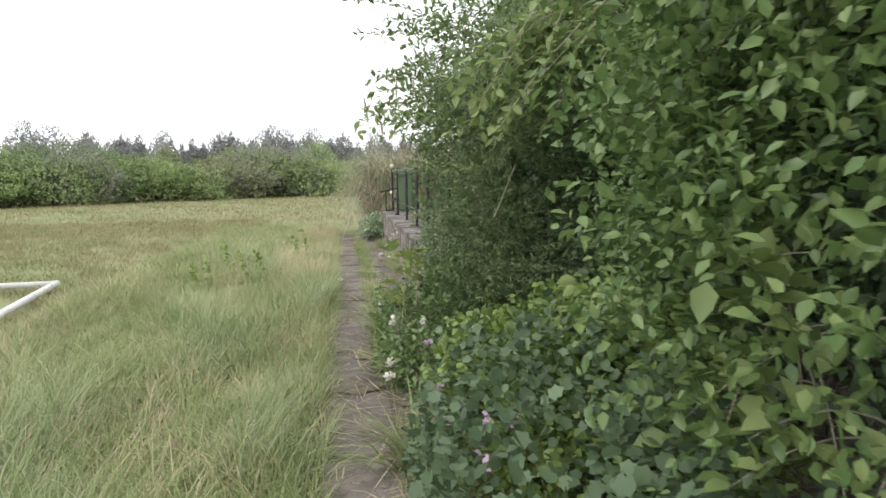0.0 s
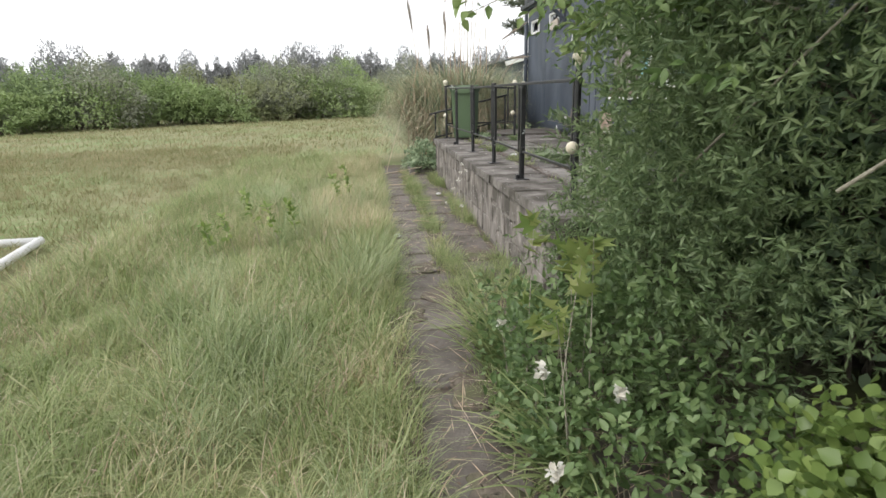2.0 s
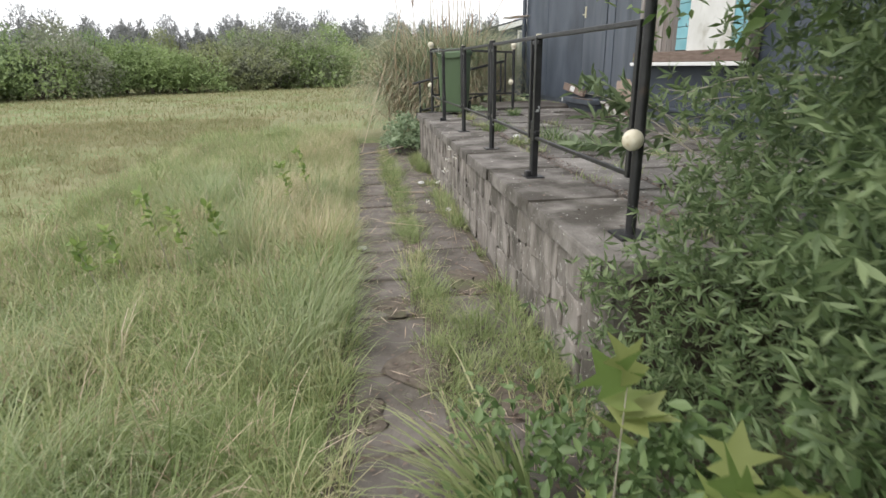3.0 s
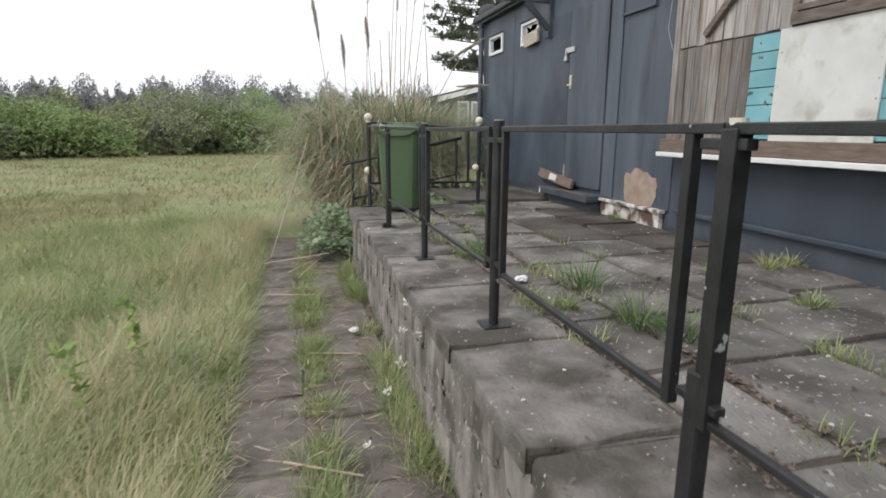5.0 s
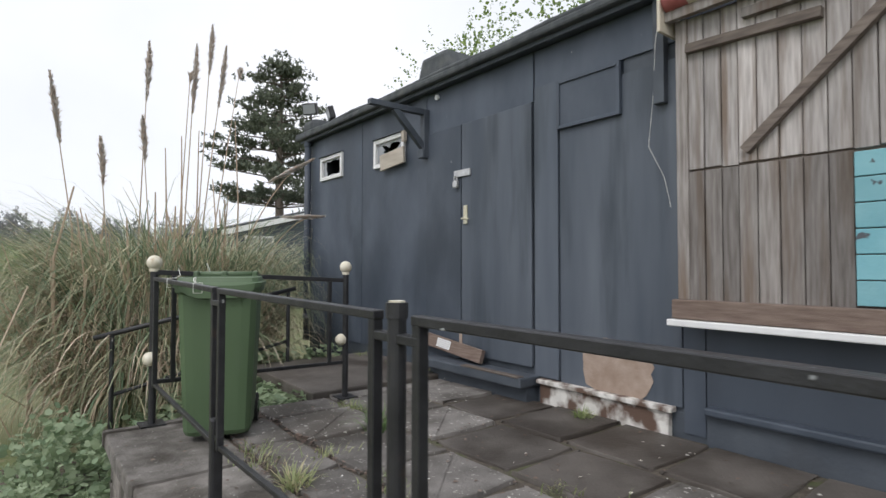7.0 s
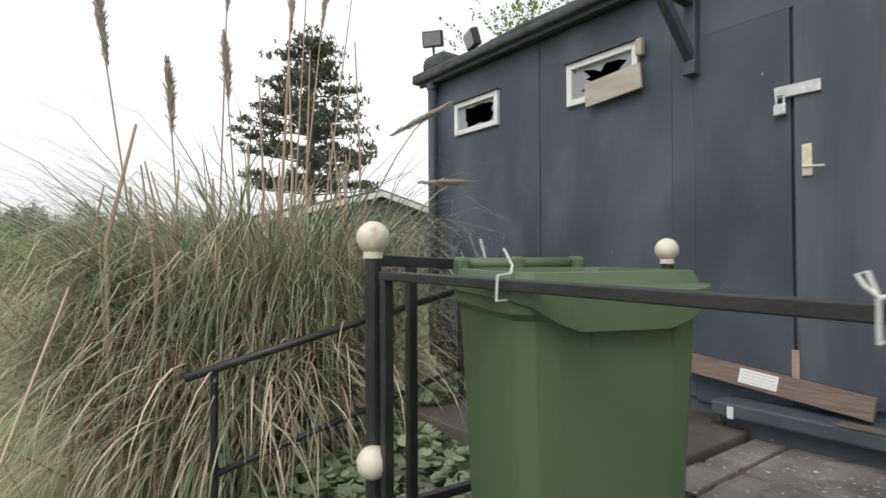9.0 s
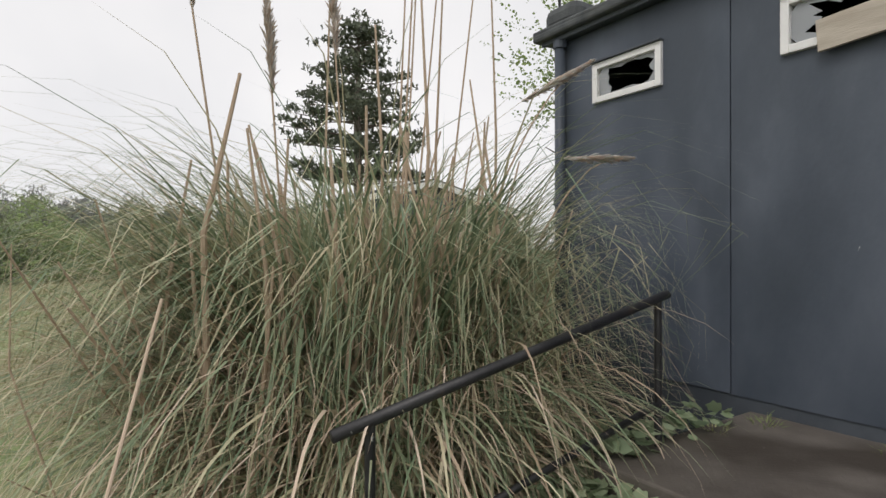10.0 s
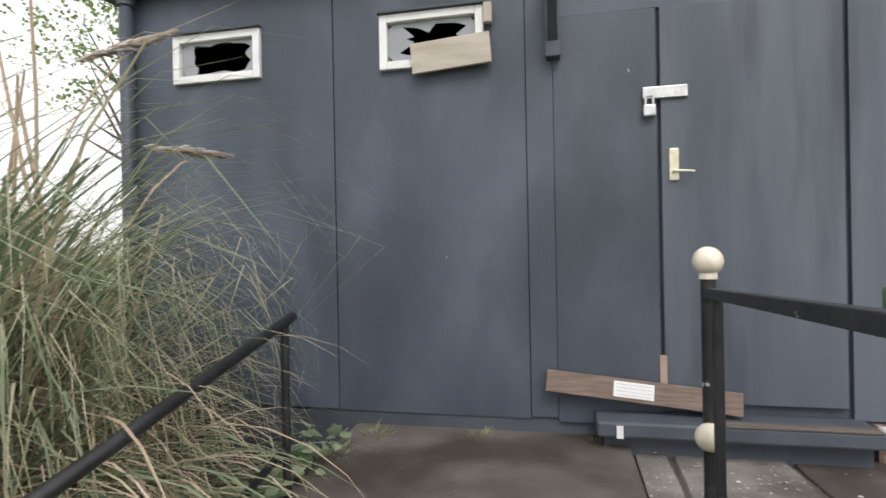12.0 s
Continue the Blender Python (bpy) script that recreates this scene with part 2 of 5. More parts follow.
M_GREEN_D = leafy("grey green mallow and shade-dark inner leaves", [(0.045, 0.08, 0.036), (0.07, 0.115, 0.055), (0.105, 0.16, 0.08)], 0.35, 0.6, pale=1.5)
M_SHOOT = leafy("long pointed shoot leaves", [(0.09, 0.14, 0.065), (0.14, 0.2, 0.095), (0.2, 0.27, 0.13)], 0.35, 0.5)
M_GREEN_E = leafy("herb leaves", [(0.07, 0.125, 0.042), (0.11, 0.18, 0.062), (0.17, 0.25, 0.095)], 0.35, 0.5)
M_HERB = leafy("grey green lobed herb leaves", [(0.14, 0.21, 0.11), (0.21, 0.285, 0.155), (0.28, 0.36, 0.21)], 0.35, 0.6)
M_MAPLE = leafy("young yellow green leaves", [(0.17, 0.27, 0.07), (0.25, 0.34, 0.1), (0.33, 0.37, 0.13)], 0.45, 0.5, pale=1.0)
M_PETAL = leafy("cream petals", [(0.7, 0.71, 0.56), (0.8, 0.8, 0.68)], 0.3, 0.6, pale=1.0)
M_PINK = leafy("mauve petals", [(0.5, 0.36, 0.48), (0.66, 0.54, 0.64)], 0.3, 0.6, pale=1.0)
# needle greens raised a little to carry the haze in front of the pine
M_NEEDLE = leafy("haze-lightened pine needles", [(0.06, 0.08, 0.052), (0.085, 0.108, 0.066), (0.12, 0.145, 0.088)], 0.15, 0.6)
# distance haze is mixed into this pale grey green
M_FAR_HAZE = leafy("hazed far conifer foliage", [(0.17, 0.19, 0.17), (0.225, 0.245, 0.22)], 0.1, 0.9)
M_HEDGES = [leafy("hedge foliage " + w, c, 0.3, 0.6, 0.5, 0.5, 2.55) for w, c in (
    ("olive", [(0.08, 0.1, 0.046), (0.1, 0.12, 0.055), (0.12, 0.14, 0.064)]),
    ("fresh", [(0.082, 0.118, 0.046), (0.104, 0.145, 0.056), (0.126, 0.17, 0.066)]),
    ("deep", [(0.064, 0.092, 0.042), (0.08, 0.115, 0.05), (0.095, 0.132, 0.058)]),
    ("grey", [(0.08, 0.095, 0.06), (0.105, 0.12, 0.078), (0.13, 0.145, 0.1)]))]
M_GRASS = leafy("long verge grass", [(0.106, 0.16, 0.05), (0.175, 0.24, 0.086), (0.272, 0.32, 0.144), (0.45, 0.41, 0.245)], 0.35, 0.6, 0.45, 1.4, 1.38)
M_PALE = leafy("pale seeding grass", [(0.25, 0.28, 0.13), (0.38, 0.38, 0.21), (0.52, 0.47, 0.3)], 0.35, 0.6, 0.3, 1.2)
M_GRASS_BLUE = leafy("blue green tuft grass", [(0.16, 0.235, 0.095), (0.255, 0.33, 0.155), (0.37, 0.41, 0.235)], 0.35, 0.55, 0.3, 2)
M_MEADOW = leafy("meadow grass", [(0.112, 0.143, 0.055), (0.163, 0.178, 0.075), (0.215, 0.212, 0.106), (0.275, 0.24, 0.135)], 0.35, 0.7, 0.45, 0.9, 1.4)
M_PAMPAS = leafy("pampas blades", [(0.065, 0.11, 0.055), (0.125, 0.185, 0.1), (0.22, 0.275, 0.155), (0.37, 0.36, 0.215), (0.6, 0.52, 0.34)], 0.25, 0.5, 0.3, 2.6, 1.4)


def glass_material():
    m = bpy.data.materials.new("dusty glass with sky reflection in its grey")
    m.use_nodes = True
    b = next(x for x in m.node_tree.nodes if x.type == "BSDF_PRINCIPLED")
    # grey base stands for dust and for pale sky reflected in the panes
    b.inputs["Base Color"].default_value = (0.36, 0.38, 0.4, 1)
    b.inputs["Roughness"].default_value = 0.18
    b.inputs["Transmission Weight"].default_value = 0.2
    return m


M_GLASS = glass_material()

# ---- mesh helpers ----
ORIGIN = {}


def thing(name, at, label, category, group="", kind=""):
    ob = new(name)
    ob.empty_display_size = 0.1
    ob.location = at
    ORIGIN[ob.name] = Vector(at)
    return tagged(ob, label, category, group, kind)


def finish(bm, material, smooth=False):
    me = bpy.data.meshes.new("mesh")
    bmesh.ops.recalc_face_normals(bm, faces=bm.faces)
    bm.to_mesh(me)
    bm.free()
    me.materials.append(material)
    if smooth:
        me.shade_smooth()
    return me


def part(name, bm, material, parent=None, label="", smooth=False):
    """One mesh object in world metres, hung under a thing or a part."""
    o = ORIGIN.get(parent.name, Vector()) if parent else Vector()
    bmesh.ops.translate(bm, verts=bm.verts, vec=-o)
    ob = new(name, finish(bm, material, smooth))
    if parent:
        ob.parent = parent
        ORIGIN[ob.name] = o
    return tagged(ob, label)


def box(bm, x0, x1, y0, y1, z0, z1, bevel=0.0, m=None):
    r = bmesh.ops.create_cube(bm, size=1.0)
    vs = r["verts"]
    bmesh.ops.transform(bm, matrix=Matrix.Translation(((x0 + x1) / 2, (y0 + y1) / 2, (z0 + z1) / 2)) @ Matrix.Diagonal((abs(x1 - x0), abs(y1 - y0), abs(z1 - z0), 1)), verts=vs)
    if bevel:
        es = list({e for v in vs for e in v.link_edges})
        r = bmesh.ops.bevel(bm, geom=es, offset=bevel, segments=2, affect="EDGES", profile=0.5)
        vs = list({v for f in r["faces"] for v in f.verts} | {v for v in vs if v.is_valid})
    if m is not None:
        bmesh.ops.transform(bm, matrix=m, verts=vs)
    return bm


def boxed(*a, **k):
    return box(bmesh.new(), *a, **k)


def rod(bm, p, q, r0, r1=None, n=10):
    p, q = Vector(p), Vector(q)
    d = q - p
    m = Matrix.Translation((p + q) / 2) @ d.to_track_quat("Z", "Y").to_matrix().to_4x4()
    bmesh.ops.create_cone(bm, cap_ends=True, segments=n, radius1=r0, radius2=r0 if r1 is None else r1, depth=d.length, matrix=m)
    return bm


def tube(bm, pts, radii, n=6):
    """A bent round stem: rings along pts, joined and capped."""
    pts = [Vector(p) for p in pts]
    rings = []
    for i, p in enumerate(pts):
        d = (pts[min(i + 1, len(pts) - 1)] - pts[max(i - 1, 0)]).normalized()
        side = d.cross(Vector((0.31, 0.95, 0.05)))
        if side.length < 0.05:
            side = d.cross(Vector((1, 0, 0)))
        side.normalize()
        other = d.cross(side)
        rings.append([bm.verts.new(p + (side * math.cos(6.2832 * k / n) + other * math.sin(6.2832 * k / n)) * radii[i]) for k in range(n)])
    for a, b in zip(rings, rings[1:]):
        for k in range(n):
            bm.faces.new((a[k], a[(k + 1) % n], b[(k + 1) % n], b[k]))
    bm.faces.new(rings[0][::-1])
    bm.faces.new(rings[-1])
    return bm


def bar(bm, p, q, w, h, bevel=0.003):
    """A square bar from p to q, w wide and h high across it."""
    p, q = Vector(p), Vector(q)
    d = q - p
    up = Vector((0, 0, 1)) if abs(d.normalized().z) < 0.95 else Vector((0, 1, 0))
    y = d.normalized()
    x = y.cross(up).normalized()
    z = x.cross(y)
    m = Matrix((x, y, z)).transposed().to_4x4()
    m.translation = (p + q) / 2
    return box(bm, -w / 2, w / 2, -d.length / 2, d.length / 2, -h / 2, h / 2, bevel, m)


def ball(bm, c, r, squash=1.0):
    bmesh.ops.create_uvsphere(bm, u_segments=20, v_segments=12, radius=r, matrix=Matrix.Translation(c) @ Matrix.Diagonal((1, 1, squash, 1)))
    return bm


def tri_mesh(verts, tris, material):
    me = bpy.data.meshes.new("mesh")
    me.vertices.add(len(verts))
    me.vertices.foreach_set("co", np.asarray(verts, np.float32).ravel())
    me.loops.add(len(tris) * 3)
    me.loops.foreach_set("vertex_index", np.asarray(tris, np.int32).ravel())
    me.polygons.add(len(tris))
    me.polygons.foreach_set("loop_start", np.arange(0, len(tris) * 3, 3, dtype=np.int32))
    me.update(calc_edges=True)
    me.materials.append(material)
    return me


def linked(name, me, parent=None, label="", category="", group="", kind=""):
    ob = new(name, me)
    if parent:
        ob.parent = parent
        o = ORIGIN.get(parent.name, Vector())
        me.transform(Matrix.Translation(-o))
        ORIGIN[ob.name] = o
    return tagged(ob, label, category, group, kind)


rng = np.random.default_rng(7)


def blades(base, length, width, heading, lean, bend, segs=3, power=1.5):
    """Tapering grass blades as one mesh: arrays of roots, lengths, widths, headings and how far they lean and bend over."""
    n = len(base)
    s = np.linspace(0, 1, segs + 1)
    hx, hy = np.cos(heading), np.sin(heading)
    # the bend turns the blade over: angle from upright grows along it
    ang = lean[:, None] + bend[:, None] * s[None, :] ** power
    step = length[:, None] / segs
    along = np.cumsum(np.concatenate([np.zeros((n, 1)), np.sin(ang[:, 1:]) * step], 1), 1)
    up = np.cumsum(np.concatenate([np.zeros((n, 1)), np.cos(ang[:, 1:]) * step], 1), 1)
    px = base[:, None, 0] + along * hx[:, None]
    py = base[:, None, 1] + along * hy[:, None]
    pz = base[:, None, 2] + up
    w = width[:, None] * np.maximum(1 - s[None, :] ** 2, 0.02) / 2
    side = heading + np.pi / 2 + rng.normal(0, 0.5, n)
    ox, oy = np.cos(side)[:, None] * w, np.sin(side)[:, None] * w
    left = np.stack([px - ox, py - oy, pz], -1)
    right = np.stack([px + ox, py + oy, pz], -1)
    verts = np.stack([left, right], 2).reshape(n, -1, 3)
    k = 2 * (segs + 1)
    t = []
    for i in range(segs):
        a = 2 * i
        t += [(a, a + 1, a + 3), (a, a + 3, a + 2)]
    t[-2:] = [(2 * segs - 2, 2 * segs - 1, 2 * segs)]
    t = np.array(t)
    tris = (np.arange(n)[:, None, None] * k + t[None]).reshape(-1, 3)
    return verts.reshape(-1, 3), tris


LEAF = np.array([(0, 0, 0), (-0.5, 0.32, 0.06), (0.5, 0.32, 0.06), (-0.38, 0.66, 0.04), (0.38, 0.66, 0.04), (0, 0.45, -0.05), (0, 1, -0.1)])
LEAF_T = np.array([(0, 5, 1), (0, 2, 5), (1, 5, 3), (2, 4, 5), (3, 5, 6), (5, 4, 6)])
DIAMOND = np.array([(0, 0, 0), (-0.5, 0.45, 0.05), (0.5, 0.45, 0.05), (0, 1, -0.08)])
DIAMOND_T = np.array([(0, 2, 1), (1, 2, 3)])
WHORL = np.concatenate([DIAMOND * (0.21, 1, 1) @ np.array((Euler((0, 0.5, 0)).to_matrix() @ Euler((0, 0, 0.95)).to_matrix() @ Euler((0, k * 1.05, 0)).to_matrix()).transposed()).T for k in range(6)])
WHORL_T = np.concatenate([DIAMOND_T + 4 * i for i in range(6)])
LOBED = np.array([(0, 0, 0), (-0.5, 0.2, 0.03), (-0.4, 0.42, 0), (-0.5, 0.68, 0.05), (-0.27, 0.76, 0), (0, 1, -0.06), (0.27, 0.76, 0), (0.5, 0.68, 0.05), (0.4, 0.42, 0), (0.5, 0.2, 0.03), (0, 0.4, -0.05)])
MAPLE = np.array([(0, 0, 0), (-0.42, 0.12, 0.03), (-0.2, 0.32, 0), (-0.6, 0.62, 0.06), (-0.17, 0.58, 0), (0, 1, -0.12), (0.17, 0.58, 0), (0.6, 0.62, 0.06), (0.2, 0.32, 0), (0.42, 0.12, 0.03), (0, 0.36, -0.06)])
LOBED_T = np.array([(10, i + 1 if i < 9 else 0, i) for i in range(10)])
TUFT = np.concatenate([LEAF * (0.5, 1, 1) @ np.array(Euler((0, a, b)).to_matrix()) for a, b in ((0, 0), (1.2, 1.1), (-1.2, -1.1), (0.4, 2.2), (-0.4, -2.2))])
TUFT_T = np.concatenate([LEAF_T + 7 * i for i in range(5)])


def unit(v):
    return v / np.maximum(np.linalg.norm(v, axis=-1, keepdims=True), 1e-9)


def strewn(pos, way, size, wide, shape=LEAF, shape_t=LEAF_T, tilt=0.5):
    """Copies of a leaf at pos, pointing along way, joined into one mesh's arrays."""
    n = len(pos)
    y = unit(way)
    ref = np.tile((0.0, 0.0, 1.0), (n, 1)) + rng.normal(0, tilt, (n, 3))
    z = unit(ref - (ref * y).sum(1, keepdims=True) * y)
    x = np.cross(y, z)
    p = shape[None] * size[:, None, None]
    v = pos[:, None] + p[..., 0:1] * wide * x[:, None] + p[..., 1:2] * y[:, None] + p[..., 2:3] * z[:, None]
    return v.reshape(-1, 3), (np.arange(n)[:, None, None] * len(shape) + shape_t[None]).reshape(-1, 3)


def lumpy(d, seed, amount):
    """An uneven radius for directions d."""
    g = np.random.default_rng(seed)
    f = np.ones(len(d))
    for i in range(7):
        k, ph = g.normal(0, 2.6, 3), g.uniform(0, 6.28)
        f += amount * 0.4 * np.sin(d @ k + ph)
    return f


def foliage(centre, radii, twigs, per, size, wide, seed, amount=0.3, shell=0.5, twig=0.22, keep=None, shape=LEAF, shape_t=LEAF_T, low=-0.5, up=0.35, gaps=None):
    """Leaves set in sprays on twigs that fill the outer part of an uneven crown; gaps opens hollows between clumps."""
    global rng
    rng = np.random.default_rng(seed)
    d = unit(rng.normal(0, 1, (twigs, 3)))
    d = d[d[:, 2] > low]
    r = lumpy(d, seed, amount) * (shell + (1 - shell) * rng.random(len(d)) ** 0.5)
    p = np.array(centre) + d * np.array(radii) * r[:, None]
    out = unit(d + rng.normal(0, 0.45, d.shape) + (0, 0, up))
    if keep is not None:
        ok = keep(p)
        p, out = p[ok], out[ok]
    if gaps is not None:
        h = np.random.default_rng(seed + 5)
        ok = sum(np.sin(p @ h.normal(0, 5.0, 3) + h.uniform(0, 6.28)) for _ in range(6)) > gaps
        p, out = p[ok], out[ok]
    n = len(p)
    s = (np.arange(per) + 0.5) / per
    q = p[:, None] + out[:, None] * (s[None, :, None] * twig) + rng.normal(0, 0.012, (n, per, 3))
    sideways = rng.normal(0, 1, (n, per, 3))
    way = unit(out[:, None] * 0.6 + unit(sideways) * 0.9 + (0, 0, -0.15))
    q, way = q.reshape(-1, 3), way.reshape(-1, 3)
    if keep is not None:
        ok = keep(q)
        q, way = q[ok], way[ok]
    return strewn(q, way, rng.uniform(0.65, 1.2, len(q)) * size, wide, shape, shape_t)


def stems(bm, root, ends, r, g):
    """Bent woody stems from a root to each end."""
    root = Vector(root)
    for e in ends:
        e = Vector(e)
        a = root + Vector((g.uniform(-0.15, 0.15), g.uniform(-0.15, 0.15), 0))
        mid = a.lerp(e, 0.5) + Vector((g.uniform(-0.15, 0.15), g.uniform(-0.15, 0.15), g.uniform(0, 0.25)))
        tube(bm, (a, a.lerp(mid, 0.5), mid, mid.lerp(e, 0.5), e), (r, r * 0.85, r * 0.7, r * 0.5, r * 0.25))
    return bm
# ---- ground ----
WALL_X, TOP = 4.05, 0.70
GROUND = boxed(-400, 400, -60, 900, -0.6, -0.03)
tagged(part("ground", GROUND, M_GROUND), "rough meadow turf reaching to the hedge", "ground", kind="structure")
tagged(part("path_bed", boxed(0.36, 1.47, -3, 15.2, -0.2, -0.012), M_SOIL), "bare soil strip under the path slabs", "soil", kind="structure")
tagged(part("shrub_bed", boxed(1.47, 5, -3, 6.1, -0.2, 0.01), M_SOIL), "dark litter under the shrubs", "soil", kind="structure")

# ---- terrace with its retaining wall ----
terrace = thing("terrace", (1.5, 6.1, 0), "raised paved terrace in front of the clubhouse", "terrace", kind="structure")
part("terrace_fill", boxed(1.56, 4.2, 6.16, 13.15, 0, 0.682), M_MUD, terrace)
part("landing", boxed(2.76, 4.2, 13.16, 14.62, 0, 0.735, bevel=0.012), M_DAMP, terrace, "grey concrete landing")
wall = thing("retaining_wall", (1.5, 6.1, 0), "rubble stone retaining wall under mossy coping slabs", "wall", kind="structure")
part("wall_core", boxed(1.482, 1.58, 6.17, 13.12, -0.02, 0.63), M_MORTAR, wall)
part("wall_end", boxed(1.58, 2.3, 6.17, 6.25, 0, 0.62), M_MORTAR, wall)

# ---- clubhouse ----
house = thing("clubhouse", (6, 9, 0.6), "single storey clubhouse clad in dark grey painted panels", "building")
HOLES = [(15.175, 15.73, 2.74, 3.01), (13.865, 14.425, 2.715, 2.998)]


def pierced(x0, x1, y0, y1, z0, z1, holes, bevel=0.0):
    """A slab in the wall's plane with rectangular openings right through it."""
    bm = bmesh.new()
    ys = sorted({y0, y1, *[v for h in holes for v in h[:2] if y0 < v < y1]})
    for a, b in zip(ys, ys[1:]):
        cut = [h for h in holes if h[0] <= a + 1e-6 and h[1] >= b - 1e-6]
        z = z0
        for h in sorted(cut, key=lambda h: h[2]):
            box(bm, x0, x1, a, b, z, h[2])
            z = h[3]
        box(bm, x0, x1, a, b, z, z1)
    bmesh.ops.remove_doubles(bm, verts=bm.verts, dist=1e-5)
    return bm


part("wall_west", pierced(4.07, 4.2, 4.0, 16.1, 0.3, 3.29, HOLES), M_SKIRT, house)
part("wall_north", boxed(4.2, 11, 15.95, 16.1, 0, 3.29), M_PAINT, house)
part("wall_south", boxed(4.2, 11, 4.0, 4.15, 0, 3.29), M_PAINT, house)
part("wall_east", boxed(11, 11.15, 4.0, 16.1, 0, 3.29), M_PAINT, house)
# room surfaces behind the windows, with their shade put into the colour
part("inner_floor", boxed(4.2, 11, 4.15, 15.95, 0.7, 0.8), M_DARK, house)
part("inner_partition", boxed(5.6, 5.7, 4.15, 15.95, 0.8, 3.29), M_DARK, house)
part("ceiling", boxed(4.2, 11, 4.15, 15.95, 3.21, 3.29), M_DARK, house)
PANELS = [  # y0 y1 z0 z1 x
    (14.723, 16.06, 0.815, 3.28, 4.05), (13.643, 14.716, 0.81, 3.28, 4.052), (12.16, 13.635, 2.905, 3.28, 4.052),
    (11.92, 12.14, 0.87, 3.0, 4.045), (11.015, 11.90, 0.86, 2.90, 4.05), (11.0, 12.14, 3.0, 3.28, 4.054),
    (10.88, 11.005, 0.72, 3.28, 4.052), (4.02, 8.95, 0.72, 3.28, 4.05), (8.96, 10.87, 0.72, 1.33, 4.048), (8.96, 10.87, 3.06, 3.28, 4.05)]
for y0, y1, z0, z1, x in PANELS:
    # the panel below the shutter gets the paint with sill shade coloured in
    paint = M_SILL_SHADE if z1 < 1.5 else M_STREAK if 10.8 < y0 < 12 and z1 < 3.1 else M_PAINT
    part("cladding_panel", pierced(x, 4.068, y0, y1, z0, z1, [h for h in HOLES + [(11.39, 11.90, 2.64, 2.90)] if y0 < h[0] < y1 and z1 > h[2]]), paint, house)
part("cover_strip", boxed(4.044, 4.052, 13.5, 13.638, 0.82, 3.3, bevel=0.003), M_PAINT, house)
part("plinth", boxed(4.061, 4.08, 8.0, 16.08, 0.55, 0.83), M_SKIRT, house)
part("plinth_ledge", boxed(3.975, 4.052, 9.03, 10.86, 0.86, 0.905, bevel=0.012), M_PAINT, house)
part("plinth_face", boxed(4.02, 4.052, 9.03, 10.86, 0.66, 0.87), M_SKIRT, house)
hatch = part("hatch", boxed(4.03, 4.05, 11.41, 11.895, 2.665, 2.965, bevel=0.004), M_PAINT, house, "painted hatch with raised edging")
for a in ((11.395, 11.42, 2.64, 2.985), (11.885, 11.91, 2.64, 2.985), (11.42, 11.885, 2.64, 2.665), (11.42, 11.885, 2.96, 2.985)):
    part("edging", boxed(4.018, 4.05, *a, bevel=0.003), M_PAINT, hatch)

# roof: felted deck with a rolled edge, a vent hump and floodlights
roof = part("roof", boxed(3.90, 11.3, 3.8, 16.25, 3.305, 3.37, bevel=0.02), M_FELT, house, "black felt flat roof")
bm = tube(bmesh.new(), [(3.93 + 0.008 * math.sin(i * 2.1), 3.8 + i * 0.3113, 3.37 + 0.008 * math.sin(i * 1.3)) for i in range(41)], [0.026] * 41, 10)
part("felt_roll", bm, M_FELT, roof, smooth=True)
part("fascia", boxed(3.955, 3.99, 3.85, 16.2, 3.272, 3.32, bevel=0.006), M_SKIRT, house)
part("soffit", boxed(3.99, 4.07, 3.85, 16.15, 3.288, 3.304), M_SKIRT, house)
bm = boxed(4.05, 4.55, 13.2, 13.62, 3.37, 3.66, bevel=0.05)
for v in bm.verts:
    if v.co.z < 3.45:
        v.co.y = 13.41 + (v.co.y - 13.41) * 1.35
part("roof_vent", bm, M_FELT, roof, "felt covered hump on the roof edge")
bm = boxed(3.97, 4.5, 15.85, 16.2, 3.37, 3.57, bevel=0.07)
part("corner_upstand", bm, M_FELT, roof)


def floodlight(at, turn):
    f = thing("floodlight", at, "black floodlight on the roof corner", "floodlight", "floodlights on the roof")
    x, y, z = at
    m = Matrix.Translation(at) @ Euler((0.3, 0, turn)).to_matrix().to_4x4()
    bm = boxed(-0.1, 0.1, -0.03, 0.04, 0.1, 0.25, bevel=0.012, m=m)
    part("lamp_body", bm, M_IRON, f)
    part("lens", boxed(-0.085, 0.085, -0.036, -0.031, 0.115, 0.235, m=m), M_GLASS, f)
    part("bracket", rod(bmesh.new(), (x, y, z - 0.02), m @ Vector((0, 0, 0.11)), 0.012), M_IRON, f)


floodlight((4.08, 16.12, 3.57), -0.9)
floodlight((4.1, 15.5, 3.385), -1.9)

# downpipe at the corner
pipe = part("downpipe", rod(bmesh.new(), (3.99, 16.03, 0.72), (3.99, 16.03, 3.27), 0.042, n=14), M_PAINT, house, smooth=True)
for z in (3.22, 2.0, 1.0):
    part("pipe_collar", rod(bmesh.new(), (3.99, 16.03, z), (3.99, 16.03, z + 0.06), 0.052, n=14), M_PAINT, pipe)


